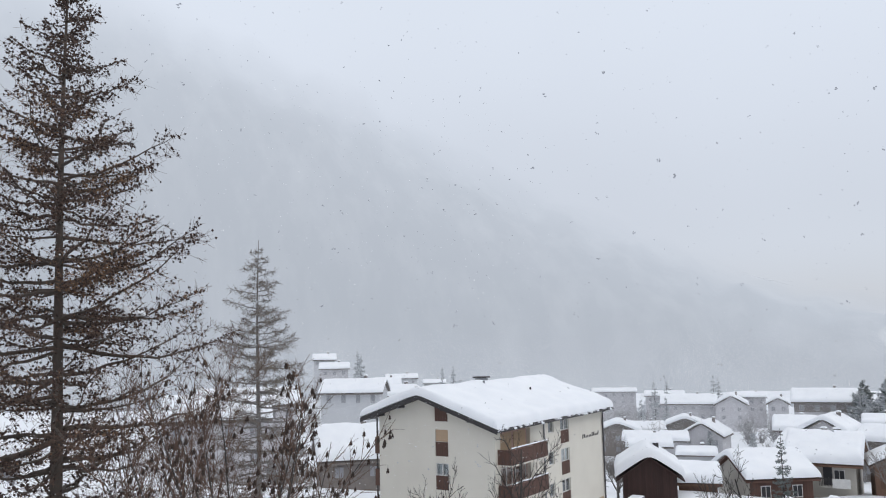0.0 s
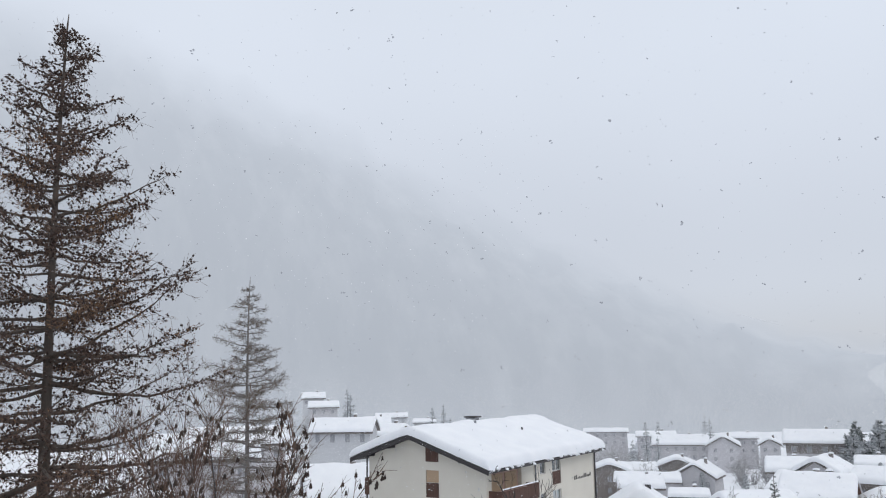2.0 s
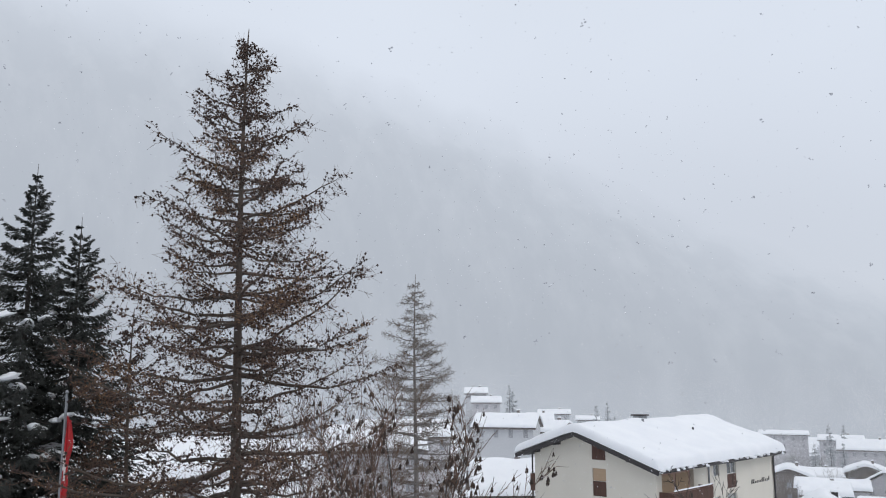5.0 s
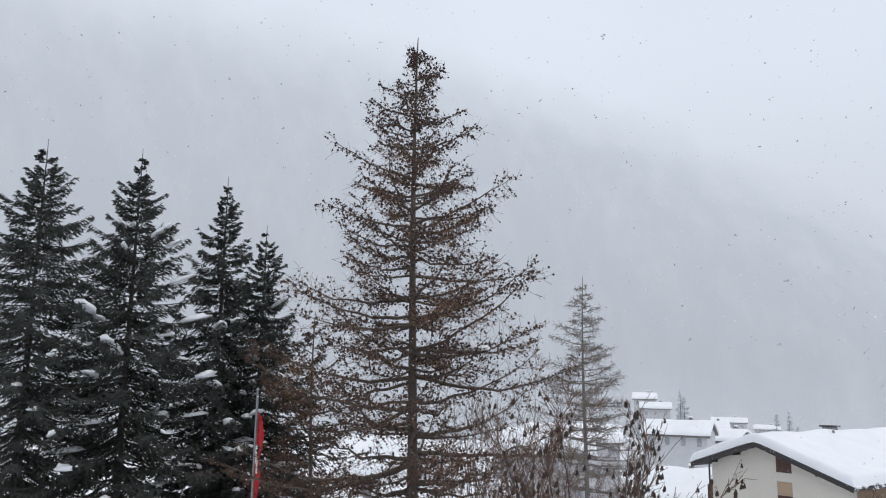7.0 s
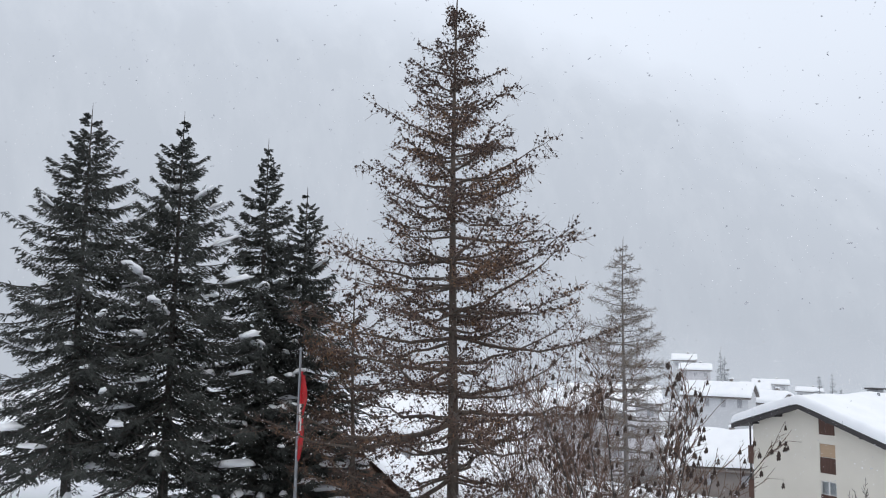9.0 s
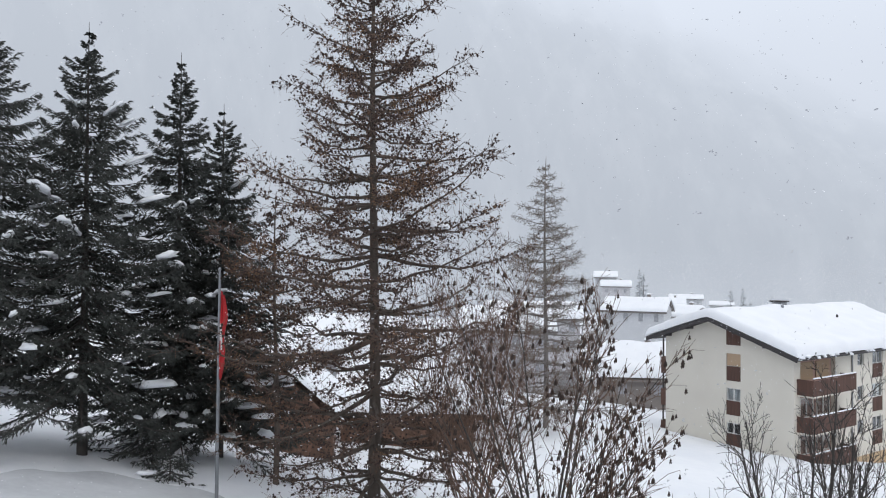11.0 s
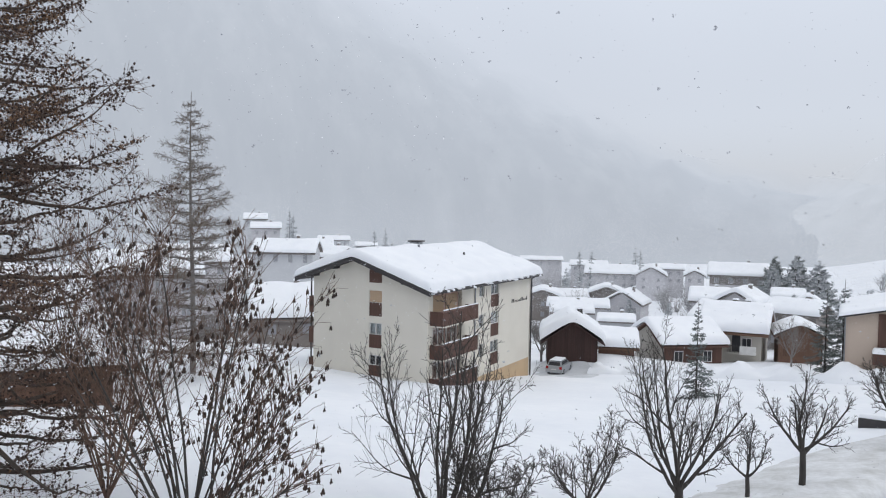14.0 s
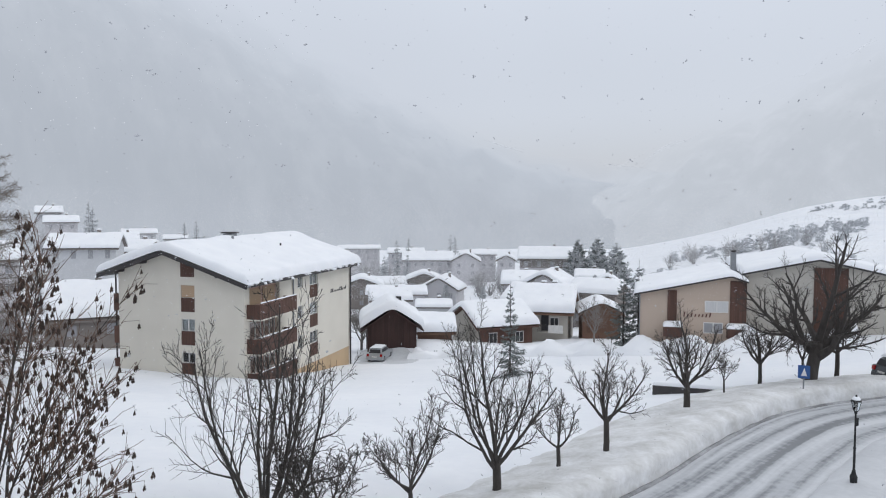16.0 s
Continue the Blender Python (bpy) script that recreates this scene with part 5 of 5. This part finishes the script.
spruce("second dark spruce beside the beige building", 39.6, 67.6, gz(39.6, 67.6) - 1, 6.2 - gz(39.6, 67.6) + 1, 2.0, 43, 120, 14, 5, 0.05, NEEDLE_MID, False, 0.26)
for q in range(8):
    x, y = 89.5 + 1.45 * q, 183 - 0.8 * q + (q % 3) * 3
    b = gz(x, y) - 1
    spruce("big haze-greyed spruce in a dense clump", x, y, b, 2.6 - (2.6, 1.2, 0.6, 0, 0.5, 0.3, 1.0, 2.2)[q] - b, 8.0, 50 + q, 130, 20, 4, 0.03, NEEDLE_MID if q % 3 else NEEDLE_FAR, False, 0.8, "clump of spruces")
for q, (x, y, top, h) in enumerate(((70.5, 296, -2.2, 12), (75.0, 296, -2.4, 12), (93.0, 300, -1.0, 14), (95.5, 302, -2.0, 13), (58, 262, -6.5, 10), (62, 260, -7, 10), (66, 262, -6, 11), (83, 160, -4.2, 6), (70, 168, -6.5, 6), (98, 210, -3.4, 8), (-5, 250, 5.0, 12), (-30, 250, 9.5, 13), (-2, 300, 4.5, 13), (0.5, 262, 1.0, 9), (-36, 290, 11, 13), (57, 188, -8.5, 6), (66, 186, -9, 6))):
    spruce("haze-greyed conifer among the village houses", x, y, top - h, h, h * 0.17 + 0.3, 70 + q, 60, 8, 3, 0.03, NEEDLE_FAR, False, 0.8)

bare_tree("dense brown bare thicket behind the shrub", -8.6, 25.0, gz(-8.6, 25) - 0.3, 13.6 - gz(-8.6, 25), 0.6, 6.4, 121, 0.06, 12, bark=LARCH_TWIG, tilt=0.5)
G2 = "row of bare roadside trees"
bare_tree("bare tree with many fine branches beside the road", 1.65, 24.2, gz(1.65, 24.2) - 0.9, 10.7 - gz(1.65, 24.2), 0.6, 5.7, 101, 0.15, 8, tilt=0.85, group=G2)
bare_tree("small bare tree beside the road", 6.3, 24.9, gz(6.3, 24.9) - 0.2, 5.9 - gz(6.3, 24.9), 0.7, 3.8, 102, 0.07, 5, tilt=0.85, group=G2)
bare_tree("bare tree with upright branches beside the road", 9.95, 26.7, gz(9.95, 26.7) - 0.6, 9.4 - gz(9.95, 26.7), 1.7, 5.0, 103, 0.14, 7, tilt=0.8, group=G2)
bare_tree("low bare shrub beside the road", 3.0, 22.6, gz(3, 22.6) - 0.3, 6.4 - gz(3, 22.6), 0.4, 3.4, 115, 0.05, 6, tilt=0.5, group=G2)
bare_tree("slim young bare tree beside the road", 13.1, 28.3, gz(13.1, 28.3) - 0.2, 4.9 - gz(13.1, 28.3), 1.2, 2.5, 104, 0.075, 3, tilt=0.95, group=G2)
bare_tree("bare tree with a forked crown beside the road", 15.7, 29.3, gz(15.7, 29.3) - 0.2, 6.7 - gz(15.7, 29.3), 2.0, 3.3, 105, 0.11, 5, tilt=0.85, group=G2)
bare_tree("bare round-crowned tree beside the road", 23.4, 35.2, gz(23.4, 35.2) - 0.2, 7.3 - gz(23.4, 35.2), 2.1, 4.3, 106, 0.15, 7, tilt=0.85, group=G2)
bare_tree("thin bare tree in the snow field", 27.2, 37.4, gz(27.2, 37.4) - 0.2, 4.2 - gz(27.2, 37.4), 1.5, 1.5, 107, 0.05, 4, tilt=0.6, group=G2)
bare_tree("bare roadside tree with a wide low crown", 31.1, 39.4, gz(31.1, 39.4) - 0.2, 5.3 - gz(31.1, 39.4), 1.9, 3.5, 108, 0.10, 6, tilt=0.85, group=G2)
bare_tree("thin bare tree near the road sign", 34.8, 40.2, gz(34.8, 40.2) - 0.2, 4.6 - gz(34.8, 40.2), 1.6, 1.8, 109, 0.07, 4, group=G2)
bare_tree("big old bare tree with gnarled spreading limbs", 33.4, 38.0, gz(33.4, 38.0) - 0.3, 10.9 - gz(33.4, 38.0), 2.9, 9.4, 110, 0.32, 8, (0.5, 0), up=0.06, tilt=0.88)
bare_tree("bare roadside tree near the bend", 36.9, 39.7, gz(36.9, 39.7) - 0.2, 5.2 - gz(36.9, 39.7), 1.9, 3.4, 111, 0.12, 5, tilt=0.95, group=G2)
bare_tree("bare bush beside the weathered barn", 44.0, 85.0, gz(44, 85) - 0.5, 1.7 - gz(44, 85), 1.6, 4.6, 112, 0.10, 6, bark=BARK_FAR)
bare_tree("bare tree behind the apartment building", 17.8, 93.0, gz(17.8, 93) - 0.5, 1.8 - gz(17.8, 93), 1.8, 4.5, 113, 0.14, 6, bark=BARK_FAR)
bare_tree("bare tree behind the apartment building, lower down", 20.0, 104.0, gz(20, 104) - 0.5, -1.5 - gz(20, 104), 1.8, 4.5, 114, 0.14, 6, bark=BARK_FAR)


def woods(name, label, spots, material):
    """Many far conifers that nobody could count, in one mesh."""
    rng = np.random.default_rng(8)
    m = Mesh()
    for x, y, h in spots:
        spruce_mesh(h, h * 0.16 + 0.4, rng, 22, 5, 2, 0.03, None, None, m, None, base=(x, y, gz(x, y) - 0.8), blade=1.4)
    return setting(name, m, material, label, "woods", kind="stuff")


rng = np.random.default_rng(77)
spots = []
while len(spots) < 230:
    x, y = rng.uniform(130, 360), rng.uniform(180, 400)
    b = math.degrees(math.atan2(x, y))
    if 29 < b < 46 and nz(x, y, 5, 0.02) > 0.14 and 260 < math.hypot(x, y) < 470:
        spots.append((x, y, rng.uniform(3.5, 9)))
woods("woods_on_slope", "haze-pale woods on the far slope", spots, NEEDLE_WOODS)


def village_shrubs():
    rng = np.random.default_rng(61)
    m = Mesh()
    for q in range(330):
        b, r = radians(rng.uniform(-16, 44)), rng.uniform(98, 270) if q < 210 else rng.uniform(210, 330)
        x, y = r * math.sin(b), r * math.cos(b)
        h = rng.uniform(1.5, 5.0) if q < 210 else rng.uniform(5.0, 9.0)
        z = gz(x, y) - 0.3
        for w in range(26):
            a, k = rng.uniform(0, 6.28), rng.uniform(0, 0.75)
            d = np.array((math.cos(a) * math.sin(k), math.sin(a) * math.sin(k), math.cos(k)))
            c = np.array((x + rng.normal(0, 0.3), y + rng.normal(0, 0.3), z))
            e = c + d * h * rng.uniform(0.6, 1.0)
            m.tube([c, c + (e - c) * 0.5 + rng.normal(0, 0.1, 3), e], 0.06, 0.03, 3)
            for v in range(3):
                p = c + (e - c) * rng.uniform(0.4, 1)
                m.tube([p, p + rng.normal(0, 0.18 * h, 3) * np.array((1, 1, 0.7)) + np.array((0, 0, 0.1 * h))], 0.04, 0.02, 3)
    setting("village_shrubs", m, SHRUB_FAR, "bare haze-grey garden shrubs among the houses", "shrubs", kind="stuff")


village_shrubs()


rng = np.random.default_rng(78)
spots = []
while len(spots) < 190:
    b, r = radians(rng.uniform(-18, 27)), rng.uniform(335, 470)
    x, y = r * math.sin(b), r * math.cos(b)
    if nz(x, y, 9, 0.03) > -0.05:
        spots.append((x, y, rng.uniform(5, 12)))
woods("woods_below_mountain", "haze-pale woods at the foot of the mountain", spots, NEEDLE_WOODS)


# ---------------------------------------------------------------- street furniture, vehicles, flag
def street_lamp():
    t = thing("street_lamp", pose(23.6, 24.45, 1.15), "black cast-iron street lamp with a glass lantern", "street lamp")
    part("base", Mesh().lathe([(0.17, -0.3), (0.17, 0.05), (0.13, 0.12), (0.14, 0.35), (0.09, 0.45), (0.06, 0.6)], sides=14), IRON, t)
    part("pole", Mesh().lathe([(0.05, 0.6), (0.045, 1.4), (0.055, 1.42), (0.055, 1.47), (0.04, 1.5), (0.033, 2.75), (0.06, 2.8), (0.06, 2.85)], sides=12), IRON, t)
    l = part("lantern", Mesh().lathe([(0.06, 2.85), (0.09, 2.88), (0.1, 2.9)], sides=6), IRON, t)
    for k in range(6):
        a = math.pi / 3 * k
        part("rib", Mesh().tube([(0.1 * math.cos(a), 0.1 * math.sin(a), 2.9), (0.18 * math.cos(a), 0.18 * math.sin(a), 3.25)], 0.012, 0.012, 4), IRON, l)
    g = part("pane", Mesh().lathe([(0.092, 2.91), (0.172, 3.24)], sides=6), GLASS, l, "clear lantern glass")
    g.visible_shadow = False
    part("cap", Mesh().lathe([(0.2, 3.25), (0.19, 3.28), (0.1, 3.38), (0.05, 3.42), (0.03, 3.48), (0.012, 3.5)], sides=12), IRON, l)
    part("snow", Mesh().lathe([(0.17, 3.29), (0.13, 3.38), (0.08, 3.43)], sides=12), SNOW, l)
    part("sign_box", Mesh().box(0.06, -0.03, 2.3, 0.12, 0.03, 2.6), IRON, t)
    return t


street_lamp()


def road_sign():
    t = thing("road_sign", pose(30.9, 35.6, 1.0, 0, 0, -42), "square blue road sign on a grey post", "sign")
    part("post", Mesh().tube([(0, 0, -0.5), (0, 0, 2.2)], 0.04, 0.04, 8), METAL, t)
    p = part("panel", Mesh().box(-0.3, -0.07, 1.45, 0.3, -0.045, 2.15), SIGN_BLUE, t, "blue sign panel")
    part("symbol", Mesh().prism([(-0.14, 1.58), (0.16, 1.58), (0.02, 2.02)], -0.078, -0.072), SIGN_WHITE, p, "white triangle symbol")


road_sign()


def car(name, label, m, paint, snow):
    """An estate car; x along, front at +x, about 4.3 m long."""
    t = thing(name, m, label, "car")
    lower = [(-2.1, 0.28), (2.05, 0.28), (2.15, 0.5), (2.05, 0.78), (1.1, 0.95), (-2.05, 0.98), (-2.15, 0.6)]
    body = part("body", Mesh().prism(lower, -0.86, 0.86), paint, t)
    up = [(-1.98, 0.97), (1.0, 0.95), (0.35, 1.42), (-0.2, 1.5), (-1.5, 1.48), (-1.8, 1.35)]
    g = Mesh().prism(up, -0.74, 0.74)
    g.v = [(x, y * (1.0 if z < 1.1 else 0.86), z) for x, y, z in g.v]
    part("cabin", g, paint, t)
    for s in (-1, 1):
        part("side_window", Mesh().prism([(-1.6, 1.02), (0.7, 1.0), (0.28, 1.36), (-1.5, 1.4)], s * 0.70 - 0.02, s * 0.70 + 0.02), ROOM, t, "dark side window")
        part("tail_lamp", Mesh().box(-2.17, s * 0.72 - 0.12, 0.68, -2.05, s * 0.72 + 0.12, 0.94), RED_LENS, t, "red tail lamp")
        part("head_lamp", Mesh().box(2.0, s * 0.66 - 0.16, 0.6, 2.12, s * 0.66 + 0.16, 0.76), FRAME, t, "clear head lamp")
        for x in (-1.3, 1.3):
            w = Mesh().lathe([(0.24, -0.1), (0.31, -0.09), (0.32, 0.0), (0.31, 0.09), (0.24, 0.1)], sides=18)
            w.v = [(a + x, c + s * 0.78, b + 0.32) for a, b, c in w.v]
            wh = part("wheel", w, RUBBER, t, "black tyre")
            r = Mesh().lathe([(0.02, -0.04), (0.22, -0.03), (0.22, 0.03), (0.02, 0.04)], sides=12)
            r.v = [(a + x, c + s * 0.86, b + 0.32) for a, b, c in r.v]
            part("rim", r, METAL, wh)
    part("rear_window", Mesh().add([(-1.97, -0.62, 1.02), (-1.97, 0.62, 1.02), (-1.80, 0.54, 1.34), (-1.80, -0.54, 1.34), (-1.99, -0.62, 1.02), (-1.99, 0.62, 1.02), (-1.82, 0.54, 1.36), (-1.82, -0.54, 1.36)],
                                   [(0, 1, 2, 3), (7, 6, 5, 4), (0, 4, 5, 1), (1, 5, 6, 2), (2, 6, 7, 3), (3, 7, 4, 0)]), ROOM, t, "dark rear window")
    part("bumper", Mesh().box(-2.2, -0.84, 0.32, -2.05, 0.84, 0.55), paint, t)
    part("plate_bar", Mesh().box(-2.22, -0.26, 0.6, -2.15, 0.26, 0.7), FRAME, t)
    part("snow", snow_slab(-1.75, 0.3, lambda x: 1.49, -0.62, 0.62, snow, 4, 14, 12, 0.25), SNOW, t, "snow on the car roof", True)
    return t


car("parked_car", "silver estate car parked in the cleared forecourt, snow on its roof", pose(18.0, 83.6, gz(18.0, 83.6) + 0.05, 0, 0, 62), PAINT, 0.10)
car("parked_car", "dark car with snow on its roof beside the road", pose(40.6, 37.6, ROAD_Z + 0.2, 0, 0, -8), PAINT_DARK, 0.22)

# a dark beam, the top of a low garden wall, half buried
t = thing("garden_wall", pose(26.1, 42.8, 0.62, 0, 0, -35), "low dark garden wall half buried in snow", "wall")
part("coping", Mesh().box(0, -0.12, -1.0, 6.1, 0.12, 0.14), TRIM, t)
part("snow", snow_slab(0, 6.1, lambda x: 0.145, -0.02, 0.5, 0.22, 5, 20, 6, 0.15), SNOW, t, "snow behind the coping", True)


def flag_pole():
    x, y = -16.2, 21.95
    b = gz(x, y)
    t = thing("flag_pole", pose(x, y, b), "slim white flag pole with a limp faded red flag", "flag pole")
    top = 11.65 - b
    part("pole", Mesh().lathe([(0.06, -0.3), (0.05, top * 0.5), (0.035, top)], sides=10), METAL, t)
    part("finial", Mesh().lathe([(0.02, top), (0.06, top + 0.05), (0.02, top + 0.12)], sides=10), METAL, t)
    m = Mesh()
    nu, nv = 13, 22
    z1, z0 = top - 0.65, top - 3.55
    for j in range(nv):
        s = j / (nv - 1)
        wid = 0.17 + 0.04 * math.sin(s * 9) - 0.12 * s * s
        for i in range(nu):
            u = i / (nu - 1)
            m.v.append((0.05 + u * wid + 0.02 * math.sin(s * 14 + u * 4), 0.10 * math.sin(u * 13 + s * 2.5) * (0.5 + 0.5 * u), z1 + (z0 - z1) * s - 0.25 * u * (1 - s) + 0.2 * u * s))
    n = len(m.v)
    m.v += [(a, c + 0.012, d) for a, c, d in m.v]
    for j in range(nv - 1):
        for i in range(nu - 1):
            q = j * nu + i
            m.f += [(q, q + 1, q + nu + 1, q + nu), (n + q, n + q + nu, n + q + nu + 1, n + q + 1)]
    f = part("flag", m, FLAG, t, "limp faded red cloth", True)
    part("cross", Mesh().box(0.12, -0.12, z1 - 1.6, 0.19, -0.10, z1 - 1.05).box(0.16, -0.12, z1 - 1.9, 0.21, -0.10, z1 - 1.5), FLAG_WHITE, f, "white patch of the flag")
    part("halyard", Mesh().tube([(0.07, -0.03, 0.8), (0.07, -0.03, top - 0.1)], 0.008, 0.008, 4), METAL, t)


flag_pole()

# snow pads and low bushes near the spruces
rng = np.random.default_rng(3)
for q, (x, y, h) in enumerate(((-18.6, 22.6, 2.0), (-20.2, 23.6, 1.6))):
    spruce("small spruce weighed down by snow", x, y, gz(x, y) - 0.2, h, 0.9, 90 + q, 60, 10, 4, 0.02, NEEDLE, True, 0.2)

# falling snow
m = Mesh()
rng = np.random.default_rng(12)
for q in range(5200):
    r = 4.0 + 32 * rng.random() ** 0.9
    b = radians(rng.uniform(-75, 62))
    c = np.array((r * math.sin(b), r * math.cos(b), 12 + r * rng.uniform(-0.42, 0.58)))
    if c[2] < gz(c[0], c[1]) + 0.5:
        continue
    s = rng.uniform(0.005, 0.012)
    for w in range(3):
        m.drop(c + rng.normal(0, s * 0.6, 3), s * rng.uniform(0.5, 1), s * rng.uniform(0.4, 0.8), rng.random())
setting("falling_snow", m, FLAKE_BACKLIT, "loose snowflakes falling through the air", "snowflakes", kind="stuff")
m = Mesh()
for q in range(5000):
    r = 9.0 + 10 * rng.random()
    b = radians(rng.uniform(-68, 8))
    c = np.array((r * math.sin(b), r * math.cos(b), 12 + r * rng.uniform(-0.36, 0.34)))
    if c[2] > gz(c[0], c[1]) + 0.5:
        g = rng.uniform(0.004, 0.010)
        m.drop(c, g, g * rng.uniform(0.6, 1), rng.random())
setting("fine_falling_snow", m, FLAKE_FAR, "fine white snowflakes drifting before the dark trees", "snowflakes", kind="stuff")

# dense snowfall over the village, farther off: countless flakes
rng = np.random.default_rng(21)
n = 1100000
r = 58 + 320 * rng.random(n) ** 0.85
b = np.radians(rng.uniform(-52, 52, n))
up = rng.beta(1.3, 2.0, n)
cx, cy = r * np.sin(b), r * np.cos(b)
low = 12 - r * 0.125
cz = low + (r * 0.135 + 2) * up
size = 0.00034 * r * rng.uniform(0.7, 1.3, n)
tri = rng.normal(0, 1, (n, 3, 3))
tri /= np.linalg.norm(tri, axis=2)[:, :, None]
pts = np.stack([cx, cy, cz], 1)[:, None, :] + tri * size[:, None, None]
d = bpy.data.meshes.new("distant_snowfall")
d.vertices.add(3 * n)
d.vertices.foreach_set("co", pts.astype(np.float32).ravel())
d.loops.add(3 * n)
d.loops.foreach_set("vertex_index", np.arange(3 * n, dtype=np.int32))
d.polygons.add(n)
d.polygons.foreach_set("loop_start", np.arange(0, 3 * n, 3, dtype=np.int32))
d.update()
setting("distant_snowfall", d, FLAKE_FAR, "dense snowfall dimming the village", "snowflakes", kind="stuff")
